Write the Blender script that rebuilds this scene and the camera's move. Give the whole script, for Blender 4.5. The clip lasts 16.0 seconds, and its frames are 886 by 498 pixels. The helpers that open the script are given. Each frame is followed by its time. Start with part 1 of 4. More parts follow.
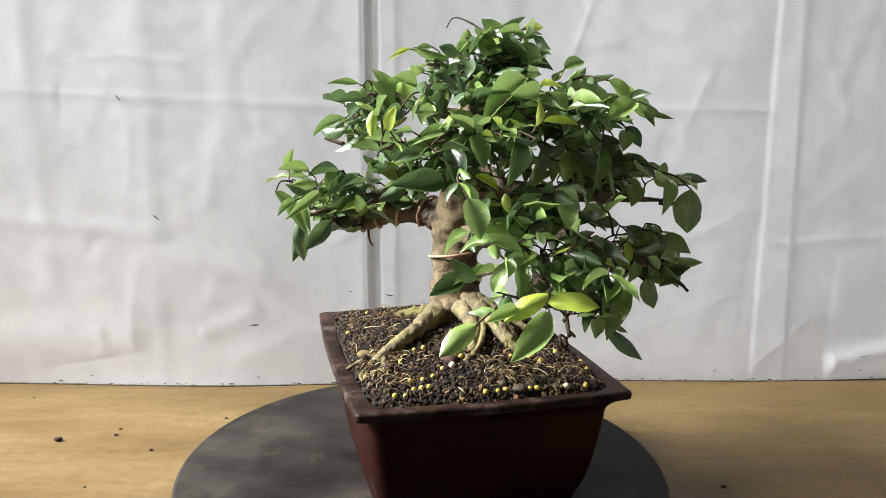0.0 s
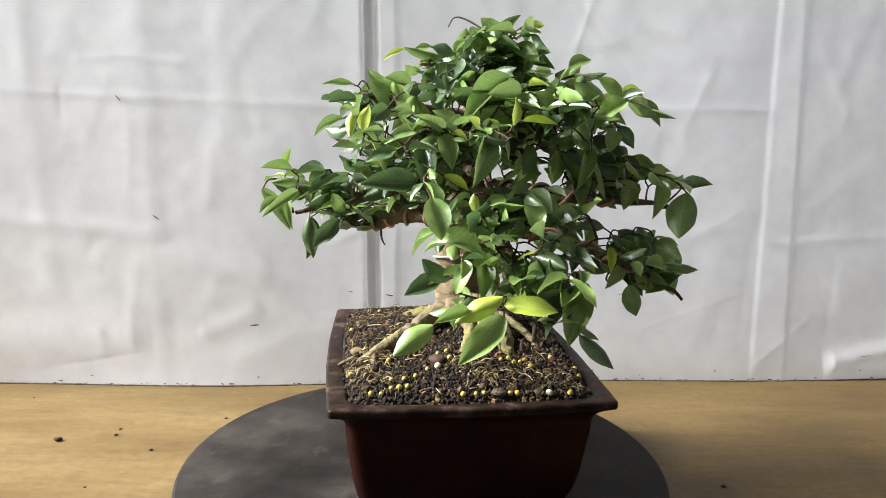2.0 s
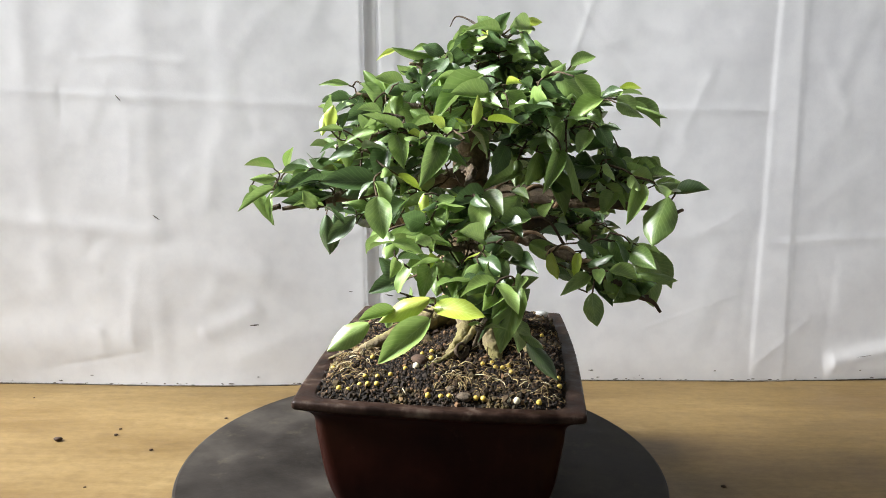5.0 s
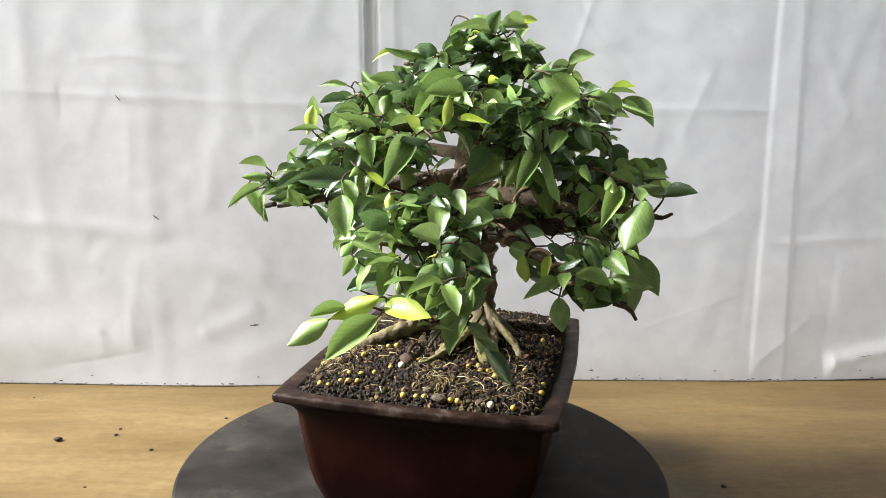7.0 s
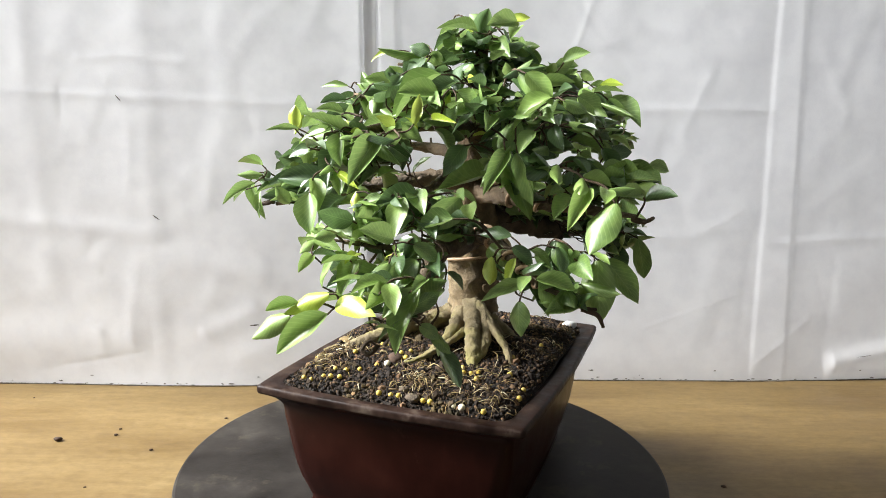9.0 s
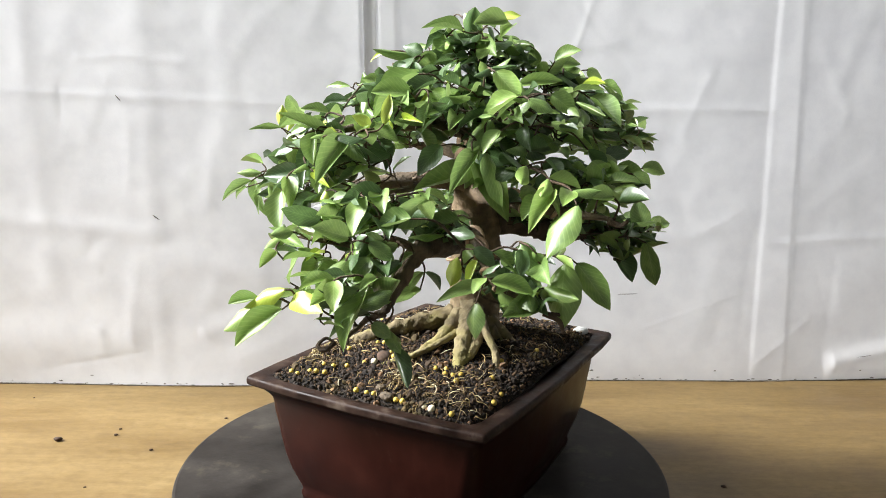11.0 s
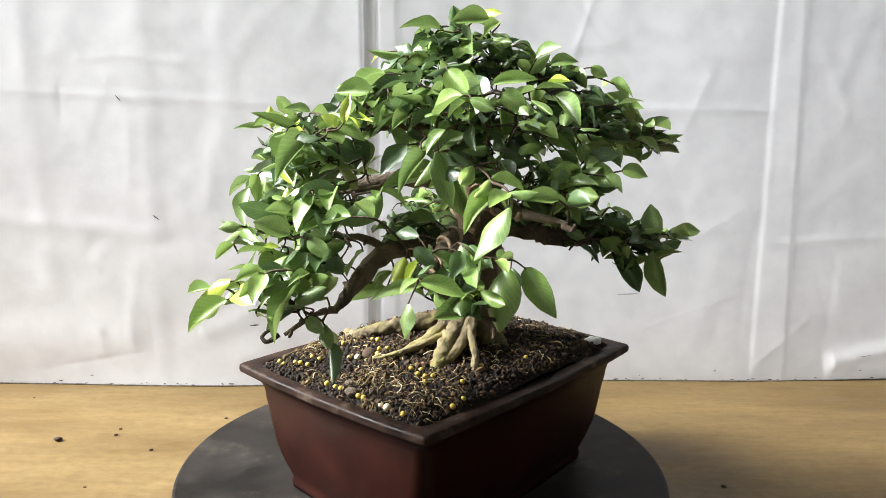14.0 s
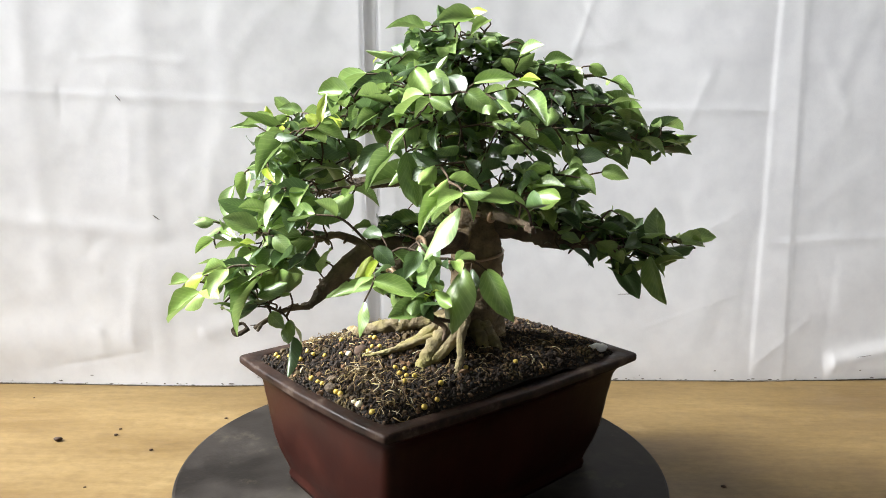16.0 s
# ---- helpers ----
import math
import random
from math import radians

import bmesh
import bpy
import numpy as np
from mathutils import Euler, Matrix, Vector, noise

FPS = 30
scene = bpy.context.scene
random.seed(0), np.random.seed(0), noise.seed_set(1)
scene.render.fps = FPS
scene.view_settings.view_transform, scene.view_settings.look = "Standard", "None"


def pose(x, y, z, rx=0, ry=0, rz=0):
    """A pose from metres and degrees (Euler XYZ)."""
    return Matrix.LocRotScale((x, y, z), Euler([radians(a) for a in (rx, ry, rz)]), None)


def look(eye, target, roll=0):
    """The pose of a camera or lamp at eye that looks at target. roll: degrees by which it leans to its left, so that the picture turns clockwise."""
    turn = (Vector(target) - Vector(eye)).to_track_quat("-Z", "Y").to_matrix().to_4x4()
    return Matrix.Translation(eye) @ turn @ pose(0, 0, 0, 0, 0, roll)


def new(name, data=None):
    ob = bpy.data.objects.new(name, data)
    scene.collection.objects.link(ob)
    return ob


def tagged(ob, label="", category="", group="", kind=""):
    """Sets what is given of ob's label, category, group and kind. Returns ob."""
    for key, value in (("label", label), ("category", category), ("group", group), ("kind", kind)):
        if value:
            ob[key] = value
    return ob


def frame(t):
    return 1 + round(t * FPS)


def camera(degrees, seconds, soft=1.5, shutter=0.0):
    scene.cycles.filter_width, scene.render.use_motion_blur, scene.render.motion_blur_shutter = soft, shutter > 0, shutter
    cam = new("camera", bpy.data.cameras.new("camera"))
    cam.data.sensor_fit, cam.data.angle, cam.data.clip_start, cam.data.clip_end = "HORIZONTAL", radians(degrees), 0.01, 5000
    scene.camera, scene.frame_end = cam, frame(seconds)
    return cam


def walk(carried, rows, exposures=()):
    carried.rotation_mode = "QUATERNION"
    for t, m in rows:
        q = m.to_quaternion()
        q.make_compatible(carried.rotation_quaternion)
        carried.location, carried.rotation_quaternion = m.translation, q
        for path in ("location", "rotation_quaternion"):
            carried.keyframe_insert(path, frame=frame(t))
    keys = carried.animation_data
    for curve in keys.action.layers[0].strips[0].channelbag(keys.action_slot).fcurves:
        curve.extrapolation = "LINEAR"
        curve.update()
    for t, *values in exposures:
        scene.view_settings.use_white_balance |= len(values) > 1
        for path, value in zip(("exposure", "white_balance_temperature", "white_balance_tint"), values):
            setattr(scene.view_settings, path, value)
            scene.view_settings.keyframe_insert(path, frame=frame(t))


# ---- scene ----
# One still camera before a bonsai on a turning disc. Plan: table top at z = 0, turning axis at x = y = 0.
RIM = 0.149          # height of the pot's rim above the table
DISC_TOP = 0.035     # height of the turning disc's top
cam = camera(62.47, 16.0, soft=0.8)
EYE = look((0, -0.6619, 0.2111 + RIM), (0.023666, 0.322543, 0.0370 + RIM), 0.937)
walk(cam, [(0, EYE), (16, EYE)], [(0, -0.11), (4, -0.07), (8, 0.01), (12, 0.10), (16, 0.14)])
# clockwise turn of the disc in degrees by the second
TURN = [(0, 0.0), (2, 7.93), (4, 15.76), (6.5, 25.72), (8, 31.80), (9, 35.91), (11.5, 46.04), (12.5, 50.04), (14, 55.91), (16, 63.67)]

# ---- light ----
world = bpy.data.worlds.new("world")
scene.world = world
world.use_nodes = True
world.node_tree.nodes["Background"].inputs[0].default_value = (0.8, 0.9, 1.0, 1)
world.node_tree.nodes["Background"].inputs[1].default_value = 0.05
# daylight in the high window of the left wall
lamp_data = bpy.data.lights.new("high_window_daylight", "AREA")
lamp_data.shape, lamp_data.size, lamp_data.size_y, lamp_data.energy = "RECTANGLE", 1.1, 2.5, 900
lamp_data.color = (0.98, 0.99, 1.0)
lamp = new("high_window_daylight", lamp_data)
lamp.matrix_world = look((-2.98, 0.05, 2.55), (0.0, 0.05, 2.55))
# unseen lamp added behind the cloth to make it glow evenly
backlight_data = bpy.data.lights.new("cloth_backlight", "AREA")
backlight_data.shape, backlight_data.size, backlight_data.size_y, backlight_data.energy = "RECTANGLE", 2.0, 1.1, 23
backlight_data.color = (0.95, 0.98, 1.0)
backlight_lamp = new("cloth_backlight", backlight_data)
backlight_lamp.matrix_world = look((0.05, 0.68, 0.45), (0.05, 0.0, 0.45))


# ---- materials ----
def material(name, colour, rough=0.6, metal=0.0):
    m = bpy.data.materials.new(name)
    m.use_nodes = True
    b = m.node_tree.nodes["Principled BSDF"]
    b.inputs["Base Color"].default_value = (*colour, 1)
    b.inputs["Roughness"].default_value = rough
    b.inputs["Metallic"].default_value = metal
    return m, m.node_tree.nodes, m.node_tree.links, b


def coords(n, l, scale, kind="Object"):
    tc, mp = n.new("ShaderNodeTexCoord"), n.new("ShaderNodeMapping")
    mp.inputs["Scale"].default_value = scale
    l.new(tc.outputs[kind], mp.inputs["Vector"])
    return mp.outputs["Vector"]


def noise_tex(n, l, vec, scale, detail=4, rough=0.55):
    t = n.new("ShaderNodeTexNoise")
    t.inputs["Scale"].default_value, t.inputs["Detail"].default_value, t.inputs["Roughness"].default_value = scale, detail, rough
    l.new(vec, t.inputs["Vector"])
    return t.outputs["Fac"]


def ramp(n, l, fac, stops):
    r = n.new("ShaderNodeValToRGB")
    el = r.color_ramp.elements
    while len(el) < len(stops):
        el.new(0.5)
    for e, (pos, col) in zip(el, stops):
        e.position, e.color = pos, (*col, 1) if len(col) == 3 else col
    l.new(fac, r.inputs["Fac"])
    return r.outputs["Color"]


def mix(n, l, fac, a, b, mode="MIX"):
    x = n.new("ShaderNodeMix")
    x.data_type, x.blend_type = "RGBA", mode
    for sock, v in ((x.inputs[0], fac), (x.inputs[6], a), (x.inputs[7], b)):
        if hasattr(v, "is_linked"):
            l.new(v, sock)
        else:
            sock.default_value = v if isinstance(v, float) else (*v, 1)
    return x.outputs[2]


def bump(n, l, b, height, strength, distance):
    x = n.new("ShaderNodeBump")
    x.inputs["Strength"].default_value, x.inputs["Distance"].default_value = strength, distance
    l.new(height, x.inputs["Height"])
    l.new(x.outputs["Normal"], b.inputs["Normal"])


def cloth_material():
    m, n, l, b = material("white_cloth", (0.8, 0.8, 0.8), 0.85)
    b.inputs["Specular IOR Level"].default_value = 0.1
    v = coords(n, l, (1, 1, 1))
    big = noise_tex(n, l, v, 3.0, 5)
    fine = noise_tex(n, l, v, 40.0, 6)
    c = ramp(n, l, big, [(0.3, (0.76, 0.755, 0.765)), (0.7, (0.83, 0.825, 0.83))])
    c = mix(n, l, 0.35, c, ramp(n, l, fine, [(0.3, (0.70, 0.70, 0.71)), (0.6, (0.84, 0.84, 0.84))]))
    l.new(c, b.inputs["Base Color"])
    wv = coords(n, l, (1, 0.2, 1))
    bump(n, l, b, mix(n, l, 0.4, noise_tex(n, l, wv, 14.0, 8, 0.6), noise_tex(n, l, wv, 500.0, 2)), 0.11, 0.004)
    tr = n.new("ShaderNodeBsdfTranslucent")
    l.new(c, tr.inputs["Color"])
    ms = n.new("ShaderNodeMixShader")
    ms.inputs[0].default_value = 0.4
    l.new(b.outputs[0], ms.inputs[1])
    l.new(tr.outputs[0], ms.inputs[2])
    l.new(ms.outputs[0], n["Material Output"].inputs["Surface"])
    return m


def wood_material():
    m, n, l, b = material("plywood", (0.3816, 0.2560, 0.1101), 0.45)
    b.inputs["Specular IOR Level"].default_value = 0.25
    v = coords(n, l, (2.2, 14, 1))
    grain = noise_tex(n, l, v, 6.0, 8, 0.65)
    broad = noise_tex(n, l, coords(n, l, (1, 3.5, 1)), 4.0, 4)
    c = ramp(n, l, grain, [(0.25, (0.1060, 0.0656, 0.0227)), (0.5, (0.1738, 0.1136, 0.0433)), (0.75, (0.2239, 0.1544, 0.0654))])
    c = mix(n, l, 0.55, c, ramp(n, l, broad, [(0.32, (0.1119, 0.0672, 0.0220)), (0.62, (0.2307, 0.1592, 0.0674))]))
    pale = ramp(n, l, noise_tex(n, l, coords(n, l, (1, 1, 1)), 9.0, 6, 0.7), [(0.58, (0, 0, 0)), (0.75, (0.5, 0.5, 0.5))])
    c = mix(n, l, pale, c, (0.2858, 0.2112, 0.1004))
    fleck = ramp(n, l, noise_tex(n, l, coords(n, l, (1, 2, 1)), 70.0, 7, 0.75), [(0.36, (0.72, 0.70, 0.66)), (0.6, (1.06, 1.06, 1.06))])
    c = mix(n, l, 0.6, c, fleck, "MULTIPLY")
    l.new(c, b.inputs["Base Color"])
    l.new(ramp(n, l, broad, [(0.3, (0.38, 0.38, 0.38)), (0.7, (0.6, 0.6, 0.6))]), b.inputs["Roughness"])
    bump(n, l, b, grain, 0.12, 0.001)
    return m


def disc_material():
    m, n, l, b = material("worn_dark_disc", (0.0538, 0.0493, 0.0437), 0.5)
    v = coords(n, l, (1, 1, 1))
    a = noise_tex(n, l, v, 11.0, 6, 0.6)
    c = ramp(n, l, a, [(0.36, (0.0121, 0.0102, 0.0087)), (0.52, (0.0282, 0.0246, 0.0215)), (0.68, (0.0551, 0.0493, 0.0417))])
    spots = ramp(n, l, noise_tex(n, l, v, 26.0, 8, 0.7), [(0.57, (0, 0, 0)), (0.72, (0.45, 0.45, 0.45))])
    c = mix(n, l, spots, c, (0.0941, 0.0810, 0.0538))
    l.new(c, b.inputs["Base Color"])
    l.new(ramp(n, l, a, [(0.3, (0.42, 0.42, 0.42)), (0.7, (0.62, 0.62, 0.62))]), b.inputs["Roughness"])
    b.inputs["Specular IOR Level"].default_value = 0.09
    bump(n, l, b, noise_tex(n, l, v, 160.0, 4), 0.15, 0.001)
    return m


def pot_material():
    m, n, l, b = material("brown_ceramic", (0.0372, 0.0103, 0.0064), 0.33)
    v = coords(n, l, (1, 1, 1))
    a = noise_tex(n, l, v, 16.0, 7, 0.6)
    c = ramp(n, l, a, [(0.35, (0.0137, 0.0029, 0.0018)), (0.6, (0.0254, 0.0057, 0.0034)), (0.8, (0.0422, 0.0108, 0.0064))])
    streak = ramp(n, l, noise_tex(n, l, coords(n, l, (1, 1, 0.12)), 110.0, 5, 0.6), [(0.50, (0, 0, 0)), (0.80, (0.14, 0.14, 0.14))])
    c = mix(n, l, streak, c, (0.0559, 0.0197, 0.0127))
    dust = ramp(n, l, noise_tex(n, l, v, 60.0, 8, 0.75), [(0.60, (0, 0, 0)), (0.8, (0.4, 0.4, 0.4))])
    c = mix(n, l, dust, c, (0.0806, 0.0421, 0.0289))
    b.inputs["Specular IOR Level"].default_value = 0.12
    l.new(c, b.inputs["Base Color"])
    l.new(ramp(n, l, a, [(0.3, (0.28, 0.28, 0.28)), (0.75, (0.5, 0.5, 0.5))]), b.inputs["Roughness"])
    bump(n, l, b, noise_tex(n, l, v, 90.0, 5), 0.12, 0.001)
    return m


def bed_material():
    m, n, l, b = material("soil_bed", (0.015, 0.01, 0.007), 0.95)
    v = coords(n, l, (1, 1, 1))
    a = noise_tex(n, l, v, 350.0, 6, 0.7)
    c = ramp(n, l, a, [(0.35, (0.006, 0.0045, 0.0035)), (0.7, (0.035, 0.024, 0.016))])
    l.new(c, b.inputs["Base Color"])
    bump(n, l, b, a, 1.0, 0.003)
    return m


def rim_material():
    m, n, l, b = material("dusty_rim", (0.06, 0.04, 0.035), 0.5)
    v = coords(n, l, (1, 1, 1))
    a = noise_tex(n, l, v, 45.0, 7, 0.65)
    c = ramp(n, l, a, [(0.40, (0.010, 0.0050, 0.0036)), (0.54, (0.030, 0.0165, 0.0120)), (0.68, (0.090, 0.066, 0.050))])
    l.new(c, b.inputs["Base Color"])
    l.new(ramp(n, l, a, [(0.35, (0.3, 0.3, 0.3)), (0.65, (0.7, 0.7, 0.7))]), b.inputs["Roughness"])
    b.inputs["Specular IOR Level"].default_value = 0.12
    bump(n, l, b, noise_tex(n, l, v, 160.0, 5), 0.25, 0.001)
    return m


def fibre_material():
    m, n, l, b = material("dry_fibre", (0.4, 0.3, 0.12), 0.85)
    geo = n.new("ShaderNodeNewGeometry")
    c = ramp(n, l, geo.outputs["Random Per Island"], [(0.0, (0.07, 0.04, 0.018)), (0.5, (0.19, 0.125, 0.05)), (0.82, (0.36, 0.27, 0.11)), (1.0, (0.62, 0.55, 0.38))])
    l.new(c, b.inputs["Base Color"])
    return m


def soil_material():
    m, n, l, b = material("dark_soil", (0.03, 0.02, 0.014), 0.95)
    v = coords(n, l, (1, 1, 1))
    geo = n.new("ShaderNodeNewGeometry")
    c = ramp(n, l, geo.outputs["Random Per Island"], [(0.0, (0.006, 0.004, 0.0025)), (0.55, (0.024, 0.015, 0.009)), (0.86, (0.066, 0.041, 0.022)), (1.0, (0.21, 0.12, 0.06))])
    moss = ramp(n, l, noise_tex(n, l, v, 30.0, 5), [(0.56, (0, 0, 0)), (0.7, (0.5, 0.5, 0.5))])
    c = mix(n, l, moss, c, (0.15, 0.11, 0.035))
    l.new(c, b.inputs["Base Color"])
    bump(n, l, b, noise_tex(n, l, v, 900.0, 4), 0.5, 0.001)
    return m


def bark_material(name, dark, light, mossy=0.0, upper=None):
    m, n, l, b = material(name, light, 0.8)
    v = coords(n, l, (1, 1, 1))
    a = noise_tex(n, l, v, 60.0, 7, 0.65)
    big = noise_tex(n, l, v, 18.0, 4)
    c = mix(n, l, 0.5, ramp(n, l, a, [(0.4, dark), (0.62, light)]), ramp(n, l, big, [(0.38, dark), (0.62, light)]))
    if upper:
        # bark colour turns darker with height, above the first branches
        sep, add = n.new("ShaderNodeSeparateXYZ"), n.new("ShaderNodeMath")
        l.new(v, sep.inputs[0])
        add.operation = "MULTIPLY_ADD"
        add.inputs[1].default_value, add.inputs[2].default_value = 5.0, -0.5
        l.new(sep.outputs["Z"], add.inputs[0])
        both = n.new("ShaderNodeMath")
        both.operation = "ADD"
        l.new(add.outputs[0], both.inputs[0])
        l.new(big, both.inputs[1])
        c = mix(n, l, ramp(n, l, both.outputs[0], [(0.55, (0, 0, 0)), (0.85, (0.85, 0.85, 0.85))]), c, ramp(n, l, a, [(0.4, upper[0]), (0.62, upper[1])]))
    if mossy:
        k = ramp(n, l, noise_tex(n, l, v, 35.0, 6), [(0.45, (0, 0, 0)), (0.65, (mossy, mossy, mossy))])
        c = mix(n, l, k, c, (0.27, 0.24, 0.07))
    l.new(c, b.inputs["Base Color"])
    bump(n, l, b, mix(n, l, 0.5, noise_tex(n, l, v, 110.0, 5, 0.7), noise_tex(n, l, v, 300.0, 6, 0.7)), 0.9, 0.005)
    return m


def leaf_material(name, dark, light, vein, rough):
    m, n, l, b = material(name, light, rough)
    info, geo = n.new("ShaderNodeObjectInfo"), n.new("ShaderNodeNewGeometry")
    add = n.new("ShaderNodeMath")
    add.operation = "ADD"
    l.new(info.outputs["Random"], add.inputs[0])
    l.new(geo.outputs["Random Per Island"], add.inputs[1])
    fr = n.new("ShaderNodeMath")
    fr.operation = "FRACT"
    l.new(add.outputs[0], fr.inputs[0])
    v = coords(n, l, (1, 1, 1), "UV")
    c = ramp(n, l, fr.outputs[0], [(0.0, dark), (1.0, light)])
    mottle = noise_tex(n, l, v, 3.0, 5, 0.6)
    c = mix(n, l, 0.6, c, ramp(n, l, mottle, [(0.36, dark), (0.64, light)]))
    near, far = rough - 0.06, rough + 0.12
    l.new(ramp(n, l, noise_tex(n, l, v, 5.0, 4, 0.6), [(0.35, (near, near, near)), (0.65, (far, far, far))]), b.inputs["Roughness"])
    # pale midrib along the leaf
    sep = n.new("ShaderNodeSeparateXYZ")
    l.new(v, sep.inputs[0])
    ab = n.new("ShaderNodeMath")
    ab.operation = "ABSOLUTE"
    l.new(sep.outputs["Y"], ab.inputs[0])
    rib = ramp(n, l, ab.outputs[0], [(0.0, (0.55, 0.55, 0.55)), (0.022, (0, 0, 0))])
    c = mix(n, l, rib, c, vein)
    l.new(c, b.inputs["Base Color"])
    b.inputs["Specular IOR Level"].default_value = 0.8
    b.inputs["Coat Weight"].default_value, b.inputs["Coat Roughness"].default_value = 0.5, 0.38
    b.inputs["Coat IOR"].default_value = 1.6
    wave = n.new("ShaderNodeTexNoise")
    wave.inputs["Scale"].default_value = 3.5
    l.new(v, wave.inputs["Vector"])
    # side veins running forward from the midrib
    slant, turn, total = n.new("ShaderNodeMath"), n.new("ShaderNodeMath"), n.new("ShaderNodeMath")
    slant.operation, turn.operation, total.operation = "MULTIPLY_ADD", "SINE", "MULTIPLY_ADD"
    slant.inputs[1].default_value = -0.8
    l.new(ab.outputs[0], slant.inputs[0])
    l.new(sep.outputs["X"], slant.inputs[2])
    many = n.new("ShaderNodeMath")
    many.operation = "MULTIPLY"
    many.inputs[1].default_value = 62.0
    l.new(slant.outputs[0], many.inputs[0])
    l.new(many.outputs[0], turn.inputs[0])
    total.inputs[1].default_value = 0.02
    l.new(turn.outputs[0], total.inputs[0])
    l.new(wave.outputs["Fac"], total.inputs[2])
    bump(n, l, b, total.outputs[0], 0.10, 0.002)
    veins = ramp(n, l, turn.outputs[0], [(0.60, (0, 0, 0)), (1.0, (0.34, 0.34, 0.34))])
    l.new(mix(n, l, veins, c, vein), b.inputs["Base Color"])
    tr = n.new("ShaderNodeBsdfTranslucent")
    l.new(mix(n, l, 0.5, c, vein), tr.inputs["Color"])
    ms = n.new("ShaderNodeMixShader")
    ms.inputs[0].default_value = 0.22
    l.new(b.outputs[0], ms.inputs[1])
    l.new(tr.outputs[0], ms.inputs[2])
    l.new(ms.outputs[0], n["Material Output"].inputs["Surface"])
    return m


def speckled(name, a, b_, rough, scale=200.0):
    m, n, l, b = material(name, a, rough)
    f = noise_tex(n, l, coords(n, l, (1, 1, 1)), scale, 5)
    l.new(ramp(n, l, f, [(0.3, a), (0.7, b_)]), b.inputs["Base Color"])
    bump(n, l, b, f, 0.2, 0.001)
    return m


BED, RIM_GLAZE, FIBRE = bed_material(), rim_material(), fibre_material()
CLOTH, WOOD, DISC, POT, SOIL = cloth_material(), wood_material(), disc_material(), pot_material(), soil_material()
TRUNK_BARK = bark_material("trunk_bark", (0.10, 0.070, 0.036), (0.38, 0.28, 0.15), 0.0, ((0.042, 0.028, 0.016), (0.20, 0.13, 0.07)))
ROOT_BARK = bark_material("root_bark", (0.10, 0.074, 0.036), (0.35, 0.28, 0.15), 0.9)
BRANCH_BARK = bark_material("branch_bark", (0.050, 0.037, 0.024), (0.25, 0.18, 0.11))
TWIG_BARK = bark_material("twig_bark", (0.035, 0.022, 0.012), (0.12, 0.075, 0.04))
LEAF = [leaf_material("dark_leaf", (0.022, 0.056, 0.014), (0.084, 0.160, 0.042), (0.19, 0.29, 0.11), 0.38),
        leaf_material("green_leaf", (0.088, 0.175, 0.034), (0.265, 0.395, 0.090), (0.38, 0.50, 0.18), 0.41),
        leaf_material("light_leaf", (0.160, 0.280, 0.048), (0.310, 0.450, 0.100), (0.46, 0.60, 0.21), 0.45),
        leaf_material("young_leaf", (0.410, 0.530, 0.042), (0.580, 0.690, 0.090), (0.66, 0.75, 0.22), 0.45)]
WIRE = speckled("copper_wire", (0.36, 0.22, 0.13), (0.52, 0.36, 0.23), 0.45)
PELLET = speckled("yellow_pellet", (0.46, 0.31, 0.035), (0.66, 0.50, 0.11), 0.45)
WHITE_PELLET = speckled("pale_pellet", (0.75, 0.66, 0.42), (0.85, 0.80, 0.62), 0.4)
LUMP = speckled("dry_moss", (0.12, 0.085, 0.035), (0.30, 0.21, 0.09), 0.9)
CHIP = speckled("white_stone", (0.60, 0.60, 0.57), (0.80, 0.80, 0.78), 0.8)
CRUMB = speckled("dark_crumb", (0.03, 0.018, 0.01), (0.09, 0.05, 0.03), 0.9)
WALL = speckled("grey_plaster", (0.05, 0.05, 0.05), (0.07, 0.07, 0.068), 0.9, 6.0)
FLOOR = speckled("grey_concrete", (0.045, 0.043, 0.041), (0.075, 0.072, 0.069), 0.8, 8.0)
HEM = speckled("frayed_hem", (0.05, 0.04, 0.035), (0.20, 0.18, 0.16), 0.9)


# ---- mesh helpers ----
def mesh_of(name, bm, mat, smooth=True):
    bmesh.ops.recalc_face_normals(bm, faces=bm.faces)
    me = bpy.data.meshes.new(name)
    bm.to_mesh(me)
    bm.free()
    me.materials.append(mat)
    if smooth:
        me.polygons.foreach_set("use_smooth", [True] * len(me.polygons))
    return me


def thing(name, label, category, kind="", group=""):
    return tagged(new(name), label, category, group, kind)


def part(name, bm, mat, parent, label="", smooth=True):
    ob = new(name, mesh_of(name, bm, mat, smooth))
    ob.parent = parent
    return tagged(ob, label)


def box(bm, x0, x1, y0, y1, z0, z1, bevel=0.0):
    ret = bmesh.ops.create_cube(bm, size=1, matrix=Matrix.Translation(((x0 + x1) / 2, (y0 + y1) / 2, (z0 + z1) / 2)) @ Matrix.Diagonal((x1 - x0, y1 - y0, z1 - z0, 1)))
    if bevel:
        edges = list({e for v in ret["verts"] for e in v.link_edges})
        bmesh.ops.bevel(bm, geom=edges, offset=bevel, segments=2, affect="EDGES")
    return bm


